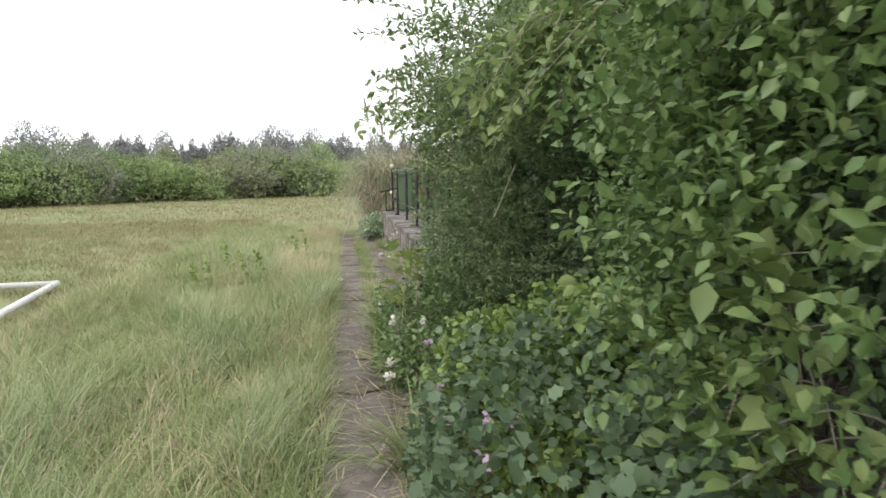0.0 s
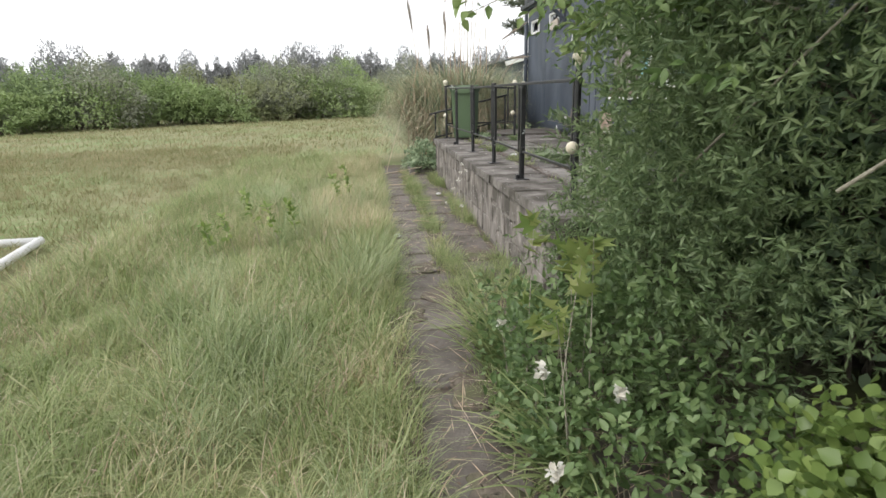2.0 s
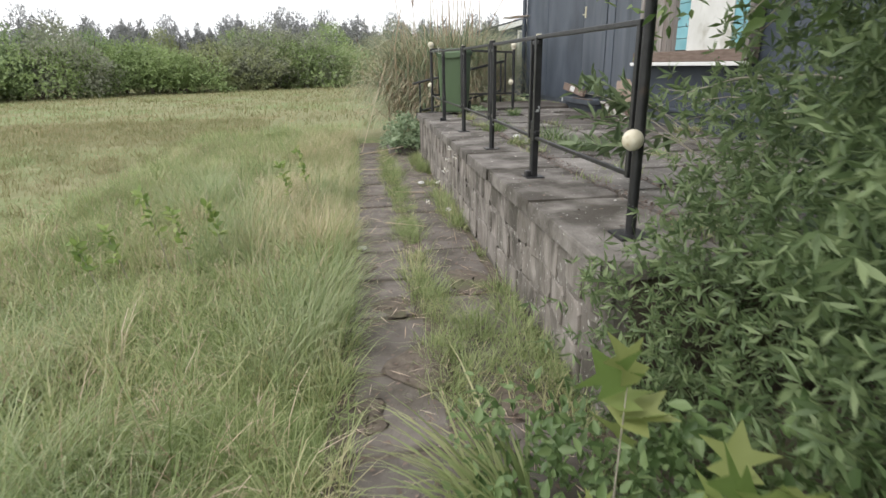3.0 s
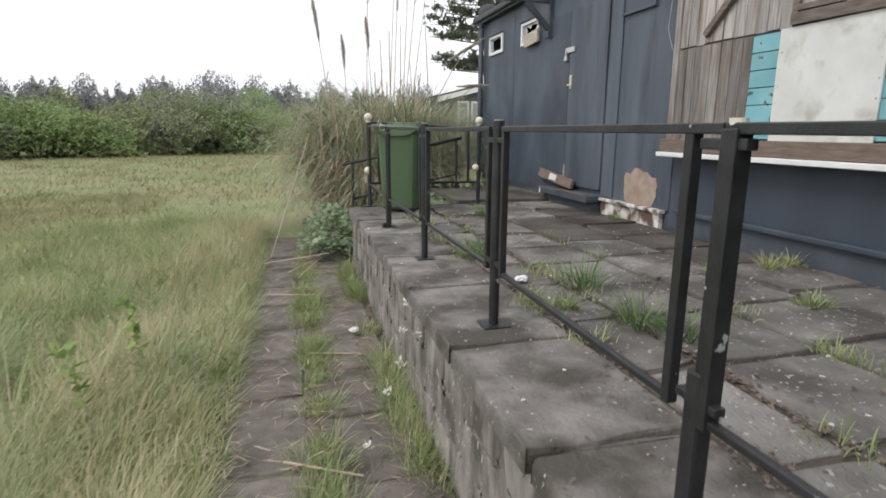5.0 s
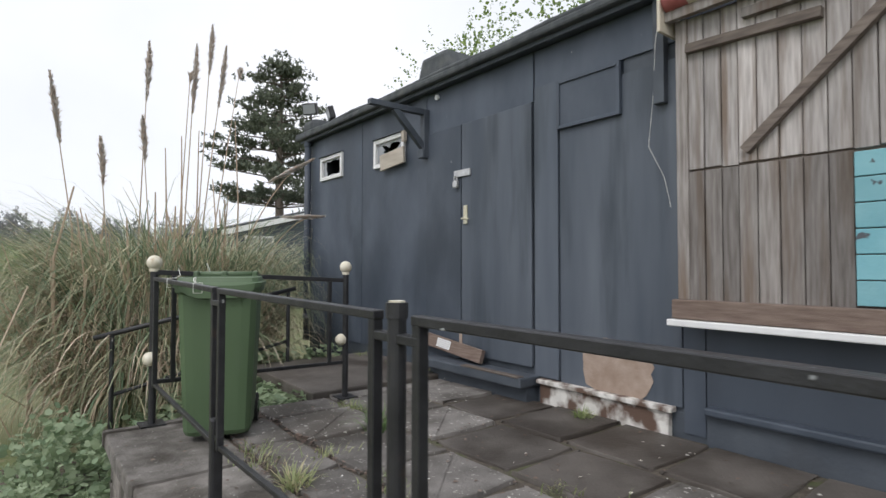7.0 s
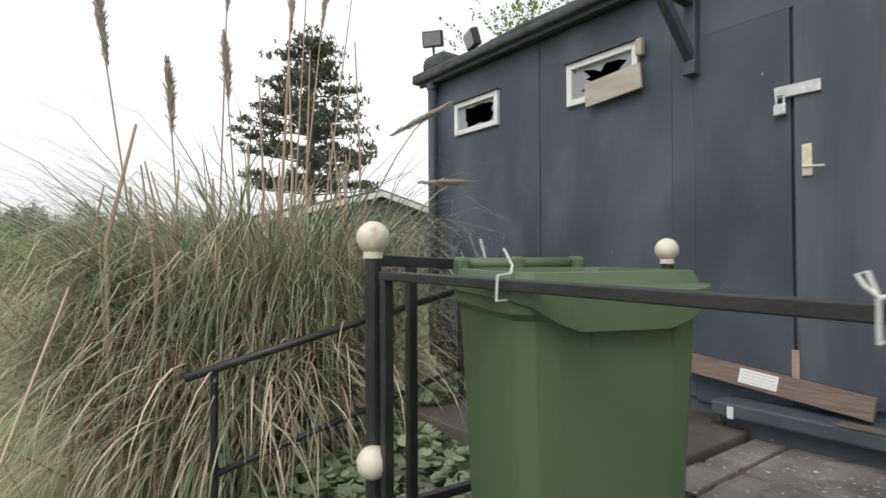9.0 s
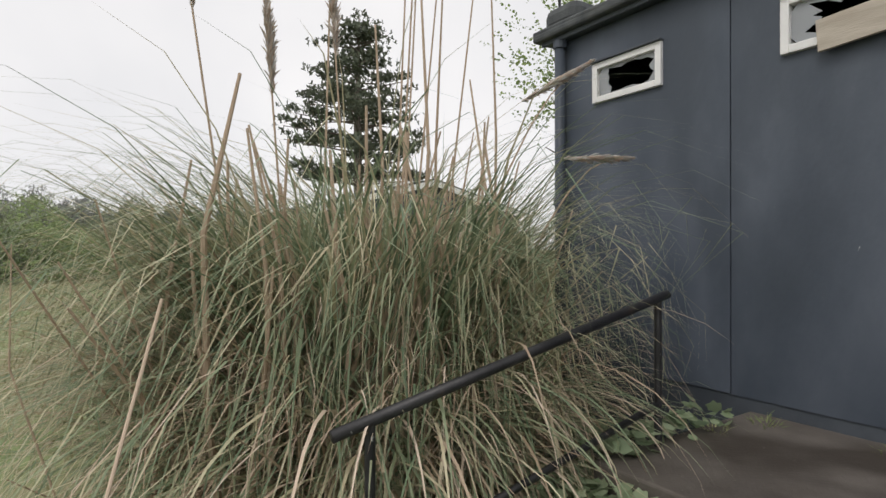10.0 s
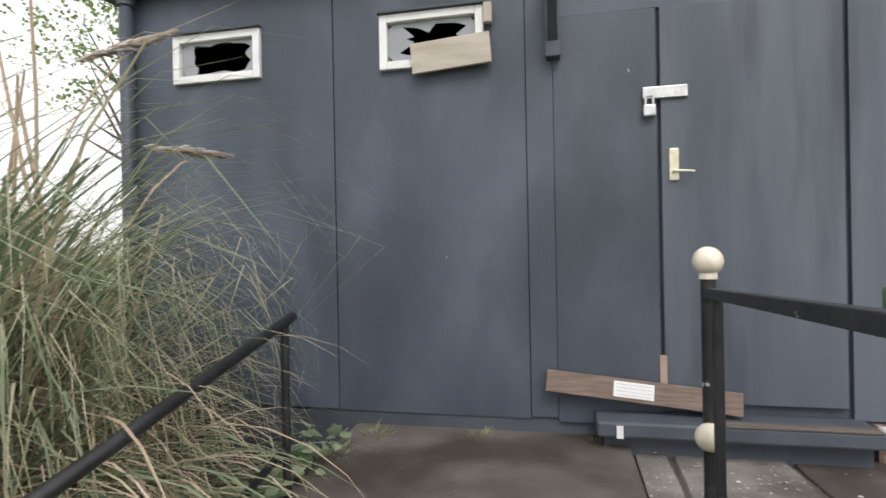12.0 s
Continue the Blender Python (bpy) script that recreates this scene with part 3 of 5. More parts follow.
def broken_window(hole, board):
    """A white casement with a star of broken glass round a dark hole."""
    y0, y1, z0, z1 = hole
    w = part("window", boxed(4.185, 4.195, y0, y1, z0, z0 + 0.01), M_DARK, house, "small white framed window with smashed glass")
    f = bmesh.new()
    e, d = 0.035, (4.022, 4.09)
    box(f, *d, y0 - 0.01, y0 + e, z0 - 0.01, z1 + 0.01, bevel=0.005)
    box(f, *d, y1 - e, y1 + 0.01, z0 - 0.01, z1 + 0.01, bevel=0.005)
    box(f, *d, y0 + e, y1 - e, z0 - 0.01, z0 + e, bevel=0.005)
    box(f, *d, y0 + e, y1 - e, z1 - e, z1 + 0.01, bevel=0.005)
    part("window_frame", f, M_WHITE, w)
    part("drip_bar", boxed(4.0, 4.06, y0 - 0.015, y1 + 0.015, z1 + 0.012, z1 + 0.022), M_SKIRT, w)
    g = random.Random(int(y0 * 10))
    n = 22
    ring_out, ring_in = [], []
    cy, cz, hy, hz = (y0 + y1) / 2, (z0 + z1) / 2, (y1 - y0) / 2 - e, (z1 - z0) / 2 - e
    for i in range(n):
        a = 2 * math.pi * i / n
        c, s = math.cos(a), math.sin(a)
        k = 1 / max(abs(c), abs(s))
        ring_out.append((c * k, s * k))
        q = g.choice((g.uniform(0.4, 0.55), g.uniform(0.6, 0.72), g.uniform(0.75, 0.9))) if board else g.uniform(0.6, 0.78) + (0.1 if i % 3 == 0 else 0) + 0.12 * abs(s)
        ring_in.append((c * k * q * 0.92 - (0.0 if board else 0.1), s * k * q - 0.03))
    bm = bmesh.new()
    for x in (4.05, 4.054):
        o = [bm.verts.new((x, cy + hy * a, cz + hz * b)) for a, b in ring_out]
        r = [bm.verts.new((x, cy + hy * max(-1, min(1, a)), cz + hz * max(-1, min(1, b)))) for a, b in ring_in]
        for i in range(n):
            j = (i + 1) % n
            bm.faces.new((o[i], o[j], r[j], r[i]))
    part("broken_pane", bm, M_GLASS, w)
    if board:
        m = Matrix.Translation((4.0, y0 + 0.165, z0 + 0.045)) @ Euler((radians(-4), 0, 0)).to_matrix().to_4x4()
        part("cover_board", boxed(-0.012, 0.012, -0.215, 0.215, -0.088, 0.075, bevel=0.003, m=m), M_PLY, w, "raw plywood board nailed over the broken pane")
        part("block", boxed(3.99, 4.03, y0 - 0.06, y0 - 0.015, z1 - 0.1, z1 + 0.005, bevel=0.004), M_PLY, w)


broken_window(HOLES[0], False)
broken_window(HOLES[1], True)

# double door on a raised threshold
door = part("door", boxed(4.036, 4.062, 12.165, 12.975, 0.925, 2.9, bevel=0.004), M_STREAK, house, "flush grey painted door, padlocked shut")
part("fixed_leaf", boxed(4.04, 4.062, 12.992, 13.499, 0.80, 2.9, bevel=0.004), M_PAINT, door)
part("edge_repair", boxed(4.03, 4.045, 12.965, 13.0, 0.92, 1.16, bevel=0.003), M_BARE, door)
hasp = part("hasp", boxed(4.018, 4.038, 12.85, 13.06, 2.44, 2.50, bevel=0.004), M_STEEL, door, "steel hasp and staple")
part("padlock", boxed(4.0, 4.03, 13.0, 13.06, 2.35, 2.41, bevel=0.008), M_STEEL, hasp)
bm = bmesh.new()
for s in (-1, 1):
    rod(bm, (4.015, 13.03 + s * 0.018, 2.40), (4.015, 13.03 + s * 0.018, 2.455), 0.006)
rod(bm, (4.015, 13.012, 2.455), (4.015, 13.048, 2.455), 0.006)
part("shackle", bm, M_STEEL, hasp)
plate = part("lock_plate", boxed(4.025, 4.04, 12.895, 12.94, 2.03, 2.19, bevel=0.004), M_BRASS, door, "pale brass lock plate")
bm = rod(bmesh.new(), (4.03, 12.918, 2.075), (3.99, 12.918, 2.075), 0.008)
rod(bm, (3.992, 12.925, 2.075), (3.99, 12.83, 2.068), 0.008, 0.006)
part("lever_handle", bm, M_BRASS, plate)
step = part("threshold", boxed(3.84, 4.06, 12.1, 13.32, 0.80, 0.875, bevel=0.012), M_SKIRT, house, "worn painted timber door threshold")
part("threshold_base", boxed(3.93, 4.06, 12.12, 13.28, 0.60, 0.80), M_SKIRT, step)
part("worn_edge", boxed(3.835, 3.9, 12.12, 12.75, 0.872, 0.884, bevel=0.004), M_WOOD_DARK, step)
part("white_drip", boxed(3.832, 3.838, 13.20, 13.23, 0.80, 0.86), M_WHITE, step)
# peeling sill and masonry beside the door
part("peeling_sill", boxed(3.985, 4.05, 11.05, 12.08, 0.83, 0.862, bevel=0.006), M_RENDER, house, "white sill with flaking paint")
part("sill_masonry", boxed(4.01, 4.052, 11.08, 12.06, 0.6, 0.83), M_RENDER, house, "masonry with peeling white paint")
bm = bmesh.new()
g = random.Random(5)
ring = []
for i in range(26):
    a = 2 * math.pi * i / 26
    k = (abs(math.cos(a)) ** 4 + abs(math.sin(a)) ** 4) ** -0.25
    rag = g.uniform(0.72, 1.12) if math.sin(a) > 0.3 else 1.0
    ring.append((11.45 + 0.26 * math.cos(a) * k * g.uniform(0.9, 1.04), 1.02 + 0.17 * math.sin(a) * k * rag))
fa, fb = [bm.verts.new((4.046, y, z)) for y, z in ring], [bm.verts.new((4.06, y, z)) for y, z in ring]
bm.faces.new(fa)
for i in range(26):
    bm.faces.new((fa[i], fb[i], fb[(i + 1) % 26], fa[(i + 1) % 26]))
part("bare_patch", bm, M_BARE, house, "brown board laid bare where paint peeled")

# plank resting on the threshold against the door
plank = thing("loose_plank", (3.9, 13.1, 0.88), "loose brown plank with a white label leaning on the threshold", "plank")
m = Matrix.Translation((3.985, 13.1, 0.985)) @ Euler((radians(5.5), radians(14), 0)).to_matrix().to_4x4()
part("board", boxed(-0.02, 0.02, -0.46, 0.46, -0.055, 0.055, bevel=0.004, m=m), M_WOOD_RED, plank)
lab = part("paper_label", boxed(-0.0225, -0.0212, -0.06, 0.13, -0.035, 0.04, m=m), M_WHITE, plank, "white printed label")
for i in range(4):
    part("print_bar", boxed(-0.0236, -0.0226, -0.05, 0.12, -0.026 + i * 0.017, -0.022 + i * 0.017, m=m), M_STEEL, lab)

# awning bracket over the door
br = part("wall_bracket", boxed(3.99, 4.05, 13.46, 13.53, 2.68, 3.135, bevel=0.004), M_SKIRT, house, "timber awning bracket with a diagonal strut")
part("arm", bar(bmesh.new(), (4.02, 13.495, 3.11), (3.42, 13.495, 3.11), 0.06, 0.05), M_SKIRT, br)
part("strut", bar(bmesh.new(), (4.0, 13.495, 2.78), (3.68, 13.495, 3.09), 0.05, 0.06), M_SKIRT, br)
part("end_block", boxed(3.97, 4.0, 13.455, 13.535, 2.68, 2.76, bevel=0.006), M_SKIRT, br)
part("alarm_stud", rod(bmesh.new(), (4.05, 13.33, 3.22), (4.03, 13.33, 3.22), 0.025), M_WHITE, house)
part("batten", boxed(4.0, 4.05, 11.08, 11.15, 2.64, 3.27, bevel=0.004), M_SKIRT, house)
pts = [(4.0, 11.08, 3.3), (3.98, 11.12, 3.0), (4.02, 11.16, 2.7), (4.03, 11.2, 2.4), (4.03, 11.1, 2.2), (4.03, 11.06, 2.02)]
part("cable", tube(bmesh.new(), pts, [0.0015] * 6), M_ROPE, house, "thin loose white cable")

# ---- boarded serving hatch ----
shut = thing("boarded_shutter", (3.95, 9.95, 1.36), "weathered plank shutter with a white sheet and turquoise boards", "shutter")
g = random.Random(3)
y = 8.99
part("backing", boxed(3.965, 4.046, 8.97, 10.95, 1.36, 3.06), M_WOOD_DARK, shut)
while y < 10.93:
    w = min(g.uniform(0.085, 0.105), 10.945 - y)
    if w < 0.03:
        break
    x = 3.945 + g.uniform(-0.004, 0.004)
    part("plank", boxed(x, 3.966, y, y + w - 0.006, 2.2 + g.uniform(-0.01, 0.01), 3.055 + g.uniform(-0.01, 0.005), bevel=0.003), M_WOOD_PALE, shut)
    if y > 10.13 or y < 9.0:
        part("plank", boxed(x - 0.003, 3.966, y, y + w - 0.006, 1.48, 2.192, bevel=0.003), M_WOOD, shut)
    y += w
for (a, b) in ((9.905, 10.145), (8.985, 9.225)):
    z = 1.5
    for i in range(6):
        part("turquoise_board", boxed(3.937, 3.966, a, b, z, z + 0.109, bevel=0.003), M_TEAL, shut)
        z += 0.1145
part("white_sheet", boxed(3.92, 3.932, 9.21, 9.91, 1.49, 2.19, bevel=0.002), M_WHITEBOARD, shut, "stained white plywood sheet")
for i in range(7):
    for yy in (9.235, 9.885):
        part("screw_head", rod(bmesh.new(), (3.921, yy, 1.52 + i * 0.105), (3.917, yy + g.uniform(-0.01, 0.01), 1.52 + i * 0.105), 0.004, n=8), M_STEEL, shut)
part("sill_board", boxed(3.88, 3.97, 8.96, 10.98, 1.385, 1.49, bevel=0.006), M_WOOD_RED, shut)
part("white_sill", boxed(3.86, 3.97, 8.95, 11.0, 1.345, 1.382, bevel=0.006), M_WHITE, shut)
for p, q, w, h in (((3.925, 10.6, 2.26), (3.925, 9.86, 2.95), 0.05, 0.045), ((3.925, 9.84, 2.97), (3.925, 9.05, 2.42), 0.05, 0.045)):
    part("diagonal_brace", bar(bmesh.new(), p, q, h, w), M_WOOD_DARK, shut)
part("batten", bar(bmesh.new(), (3.925, 10.9, 2.875), (3.925, 10.25, 2.85), 0.045, 0.05), M_WOOD_DARK, shut)
part("batten", bar(bmesh.new(), (3.925, 10.6, 2.965), (3.925, 9.1, 2.955), 0.045, 0.05), M_WOOD, shut)
part("batten", bar(bmesh.new(), (3.92, 9.83, 2.235), (3.92, 8.97, 2.225), 0.045, 0.07), M_WOOD_DARK, shut)
part("batten", bar(bmesh.new(), (3.915, 9.79, 2.295), (3.915, 9.5, 2.29), 0.04, 0.035), M_WOOD_DARK, shut)
part("stile", boxed(3.92, 3.946, 9.80, 9.845, 2.26, 3.05, bevel=0.003), M_WOOD_DARK, shut)
part("stile", boxed(3.925, 3.968, 10.9, 10.965, 1.49, 3.05, bevel=0.004), M_WOOD, shut)
part("stile", boxed(3.905, 3.968, 8.93, 8.985, 1.40, 3.05, bevel=0.004), M_WOOD, shut)

awn = thing("rolled_awning", (3.9, 10, 3.06), "rolled red and cream striped canvas awning", "awning")
part("awning_board", bar(bmesh.new(), (3.88, 8.9, 3.075), (3.88, 11.0, 3.075), 0.04, 0.07), M_WOOD, awn)
y = 8.9
i = 0
while y < 10.98:
    bm = rod(bmesh.new(), (3.86 + 0.01 * math.sin(i), y, 3.155), (3.86 + 0.01 * math.sin(i + 1), y + 0.131, 3.155), 0.062, n=12)
    part("stripe", bm, M_CANVAS_R if i % 2 else M_CANVAS_W, awn, smooth=True)
    y += 0.13
    i += 1
part("end_flap", boxed(3.81, 4.03, 10.99, 11.01, 2.98, 3.2, bevel=0.004), M_CANVAS_W, awn)

# ---- railings ----
RX = 1.69
LINE = ((5.0, 1.68, 1.545), (6.44, 1.68, 1.545), (7.765, 1.665, 1.55), (9.05, 1.69, 1.552), (10.40, 1.69, 1.556), (11.675, 1.662, 1.572), (13.12, 1.69, 1.592))


def line(y, k=1):
    """Where the railing runs at y: its x, or with k=2 the height of its top rail."""
    for p, q in zip(LINE, LINE[1:]):
        if y <= q[0]:
            f = (y - p[0]) / (q[0] - p[0])
            return p[k] + f * (q[k] - p[k])
    return LINE[-1][k]


def railing(name, group=""):
    return thing(name, (RX, 9.0, TOP), "black painted iron railing with flaking patches", "railing", group)


rail = railing("terrace_railing")
ZT, ZB = 1.545, 0.975


def foot(y):
    x = line(y)
    part("base_plate", boxed(x - 0.06, x + 0.06, y - 0.06, y + 0.06, TOP - 0.004, TOP + 0.008, bevel=0.002), M_IRON, rail)


def round_post(y):
    x, cap = line(y), line(y, 2) + 0.034
    bm = rod(bmesh.new(), (x, y, TOP), (x, y, cap - 0.012), 0.022, n=16)
    rod(bm, (x, y, cap - 0.035), (x, y, cap), 0.026, n=16)
    part("post", bm, M_IRON, rail)
    foot(y)


for y in (9.06, 10.40):
    round_post(y)
    part("worn_cap", rod(bmesh.new(), (line(y), y, line(y, 2) + 0.0345), (line(y), y, line(y, 2) + 0.038), 0.019, n=16), M_BALL, rail, "bare worn top of the post")
part("worn_cap", rod(bmesh.new(), (1.666, 7.745, 1.556), (1.666, 7.745, 1.569), 0.017, n=12), M_BALL, rail, "bare worn top of the post")
BAYS = [(6.50, 7.745), (7.862, 8.972), (9.152, 10.31), (10.49, 11.63), (11.72, 13.05)]
for a, b in BAYS:
    pa, pb = Vector((line(a), a, 0)), Vector((line(b), b, 0))
    up = Vector((0, 0, 1))
    along = (pb - pa).normalized() * 0.016
    part("top_rail", bar(bmesh.new(), pa - along * (6 if a == 7.862 else 1) + up * line(a, 2), pb + along + up * line(b, 2), 0.03, 0.022), M_IRON, rail)
    part("bottom_rail", bar(bmesh.new(), pa + up * (ZB - 0.02), pb + up * (ZB - 0.02), 0.021, 0.019), M_IRON, rail)
    for p, y in ((pa, a), (pb, b)):
        part("upright", bar(bmesh.new(), p + up * (ZB - 0.035), p + up * line(y, 2), *((0.04, 0.04) if y == 7.745 else (0.027, 0.027))), M_IRON, rail)
for y in (9.06, 10.40):
    for z in (line(y, 2) - 0.045, 0.985):
        part("clamp", boxed(line(y) - 0.014, line(y) + 0.014, y - 0.1, y + 0.1, z - 0.011, z + 0.011, bevel=0.003), M_IRON, rail)
for y in (7.765, 11.675):
    x = line(y)
    part("stub_post", boxed(x - 0.023, x + 0.023, y - 0.023, y + 0.023, TOP, 1.06, bevel=0.009), M_IRON, rail)
    part("tie", boxed(x - 0.014, x + 0.014, y - 0.06, y + 0.06, 1.51, 1.532, bevel=0.003), M_IRON, rail)
    part("tie", boxed(x - 0.014, x + 0.014, y - 0.06, y + 0.06, 0.98, 1.0, bevel=0.003), M_IRON, rail)
    foot(y)
    part("toe_lug", boxed(x - 0.055, x - 0.02, y - 0.025, y + 0.025, TOP, TOP + 0.045, bevel=0.009), M_IRON, rail)


def ball_post(x, y, side, up=1.69, low=1.105):
    p = part("ball_post", rod(bmesh.new(), (x, y, TOP), (x, y, up - 0.04), 0.022, n=16), M_IRON, rail, "black post with cream ball finials")
    part("finial", ball(bmesh.new(), (x, y, up), 0.045), M_BALL, p, "cream painted ball", smooth=True)
    part("collar", rod(bmesh.new(), (x, y, up - 0.055), (x, y, up - 0.037), 0.027, n=16), M_BALL, p)
    part("side_ball", ball(bmesh.new(), (x + side[0], y + side[1], low), 0.043), M_BALL, p, "cream painted ball", smooth=True)
    part("base_plate", boxed(x - 0.07, x + 0.07, y - 0.07, y + 0.07, TOP - 0.004, TOP + 0.01), M_IRON, p)


ball_post(1.69, 13.12, (-0.02, -0.03))
ball_post(2.957, 13.03, (-0.03, 0.01), 1.662, 1.126)
ball_post(1.68, 6.44, (-0.03, -0.01))
for z, w in ((1.585, 0.03), (0.96, 0.025)):
    part("back_rail", bar(bmesh.new(), (1.70, 13.115, z + 0.045 * (z > 1)), (2.94, 13.035, z - 0.02 * (z > 1)), w, w), M_IRON, rail)
for x in (1.80, 2.83):
    part("back_upright", bar(bmesh.new(), (x, 13.11 - (x - 1.7) * 0.065, 0.95), (x, 13.11 - (x - 1.7) * 0.065, 1.615 - (x - 1.7) * 0.05), 0.026, 0.026), M_IRON, rail)

hr = thing("stair_handrail", (2.4, 14.61, 0.5), "sloping black tube handrail beside overgrown steps", "handrail")
part("top_rail", rod(bmesh.new(), (1.52, 14.56, 1.087), (3.21, 14.56, 1.447), 0.021, n=12), M_IRON, hr, smooth=True)
part("lower_rail", rod(bmesh.new(), (1.66, 14.56, 0.62), (3.14, 14.56, 0.935), 0.016, n=10), M_IRON, hr, smooth=True)
part("post", rod(bmesh.new(), (1.65, 14.56, 0.0), (1.65, 14.56, 1.11), 0.018), M_IRON, hr)
part("post", rod(bmesh.new(), (3.14, 14.56, 0.70), (3.14, 14.56, 1.43), 0.018), M_IRON, hr)

# steps down to the field
steps = thing("garden_steps", (2, 13.9, 0), "overgrown stone steps beside the terrace", "steps", kind="structure")
for i, x in enumerate((2.44, 2.12, 1.80, 1.48)):
    z = 0.735 - 0.16 * (i + 1)
    part("step", boxed(x, x + 0.345, 13.2, 14.55, -0.1, z, bevel=0.015), M_SLAB, steps)
part("step", boxed(1.0, 1.46, 13.55, 14.35, -0.1, 0.14, bevel=0.02), M_SLAB, steps)

# ---- wheelie bin ----
wb = thing("wheelie_bin", (1.98, 12.71, TOP), "faded green plastic wheelie bin tied to the railing", "bin")
BM = Matrix.Translation((1.98, 12.71, TOP + 0.012)) @ Euler((0, 0, radians(-23))).to_matrix().to_4x4() @ Matrix.Diagonal((1.02, 0.97, 1, 1))


def oblong(bm, hx, hy, z, dip=0.0):
    lp = []
    for i in range(40):
        a = 2 * math.pi * (i + 0.5) / 40
        c, s = math.cos(a), math.sin(a)
        k = (abs(c) ** 8 + abs(s) ** 8) ** (-1 / 8)
        x, y = hx * c * k, hy * s * k
        lp.append(bm.verts.new((x, y, z - (dip * max(0.0, min(1.0, 2.2 * (1 - abs(x / hx) * 1.1))) if y < -hy * 0.7 else 0.0))))
    return lp


def lathe(rings):
    bm = bmesh.new()
    loops = [oblong(bm, *r) for r in rings]
    for p, q in zip(loops, loops[1:]):
        for i in range(40):
            bm.faces.new((p[i], p[(i + 1) % 40], q[(i + 1) % 40], q[i]))
    bm.faces.new(loops[0][::-1])
    bm.faces.new(loops[-1])
    bm.transform(BM)
    return bm


part("body", lathe([(0.165, 0.19, 0.025), (0.175, 0.205, 0.05), (0.207, 0.242, 0.80), (0.222, 0.255, 0.815), (0.222, 0.255, 0.862), (0.2, 0.235, 0.862)]), M_BIN, wb)
lid = part("lid", lathe([(0.224, 0.262, 0.84, 0.06), (0.23, 0.272, 0.843, 0.06), (0.231, 0.27, 0.866, 0.015), (0.218, 0.252, 0.869), (0.208, 0.24, 0.894), (0.2, 0.23, 0.896), (0.19, 0.22, 0.856)]), M_BIN, wb, "closed green lid with a sunken panel")
part("grip_bar", rod(bmesh.new(), BM @ Vector((-0.19, 0.28, 0.904)), BM @ Vector((0.17, 0.28, 0.904)), 0.019, n=12), M_BIN, lid, smooth=True)
for s in (-0.18, -0.02, 0.16):
    part("hinge_lug", boxed(s - 0.016, s + 0.016, 0.235, 0.302, 0.85, 0.926, bevel=0.01, m=BM), M_BIN, lid)
for x in (-0.055, 0.035, 0.125):
    bm = boxed(x - 0.006, x + 0.006, -0.255, -0.225, 0.72, 0.8, bevel=0.002)
    for v in bm.verts:
        if v.co.z < 0.74:
            v.co.y += 0.02
    bm.transform(BM)
    part("rim_rib", bm, M_BIN, wb)
for s in (-1, 1):
    w = bmesh.new()
    rod(w, BM @ Vector((s * 0.17 - 0.022, 0.17, 0.085)), BM @ Vector((s * 0.17 + 0.022, 0.17, 0.085)), 0.085, n=24)
    w = part("wheel", w, M_RUBBER, wb, "black rubber wheel")
    part("hub", rod(bmesh.new(), BM @ Vector((s * 0.194 - 0.006, 0.17, 0.085)), BM @ Vector((s * 0.194 + 0.006, 0.17, 0.085)), 0.035, n=12), M_BIN, w)
rope = thing("tie_rope", (1.72, 12.45, 1.5), "pale rope tying the bin to the rail", "rope")
for y, up in ((12.6, 0.03),):
    bm = bmesh.new()
    x, z = line(y), line(y, 2)
    pts = [(x + 0.02, y, z - 0.03), (x - 0.022, y, z - 0.03), (x - 0.022, y - 0.004, z + 0.018), (x + 0.025, y + 0.01, z + 0.02), (x + 0.05, y + 0.03, z + 0.035), (x + 0.045, y + 0.05, z + 0.04 + up)]
    part("knot", tube(bm, pts, [0.0024] * 6), M_ROPE, rope)

# a tied bow further along the rail
x, z = line(12.015), line(12.015, 2)
for pts in (((x + 0.016, 12.015, z - 0.03), (x - 0.019, 12.015, z - 0.03), (x - 0.02, 12.015, z + 0.016), (x + 0.02, 12.015, z + 0.016), (x + 0.019, 12.015, z - 0.03)),
            ((x - 0.01, 12.015, z + 0.016), (x - 0.015, 12.027, z + 0.028), (x - 0.01, 12.036, z + 0.04), (x - 0.005, 12.028, z + 0.044), (x - 0.01, 12.018, z + 0.018)),
            ((x - 0.01, 12.015, z + 0.018), (x - 0.012, 12.0, z + 0.02), (x - 0.01, 11.985, z + 0.018))):
    part("bow", tube(bmesh.new(), pts, [0.002] * len(pts)), M_ROPE, rope)
pts = [BM @ Vector(p) for p in ((-0.1, 0.285, 0.868), (-0.1, 0.32, 0.872), (-0.1, 0.322, 0.9), (-0.102, 0.29, 0.906), (-0.11, 0.278, 0.93), (-0.125, 0.27, 0.975))]
part("knot", tube(bmesh.new(), pts, [0.004] * 6), M_ROPE, rope)

# ---- fallen goal frame ----
goal = thing("goal_frame", (-3.33, 9.04, 0), "white tubular goal frame lying flat in the grass", "goal")
part("crossbar", rod(bmesh.new(), (-3.30, 9.05, 0.06), (-8.4, 8.9, 0.06), 0.045, n=16), M_WHITE, goal, smooth=True)
part("upright", rod(bmesh.new(), (-3.33, 9.09, 0.06), (-2.65, 5.0, 0.06), 0.045, n=16), M_WHITE, goal, smooth=True)
part("upright", rod(bmesh.new(), (-8.38, 8.95, 0.06), (-7.7, 4.85, 0.06), 0.045, n=16), M_WHITE, goal, smooth=True)

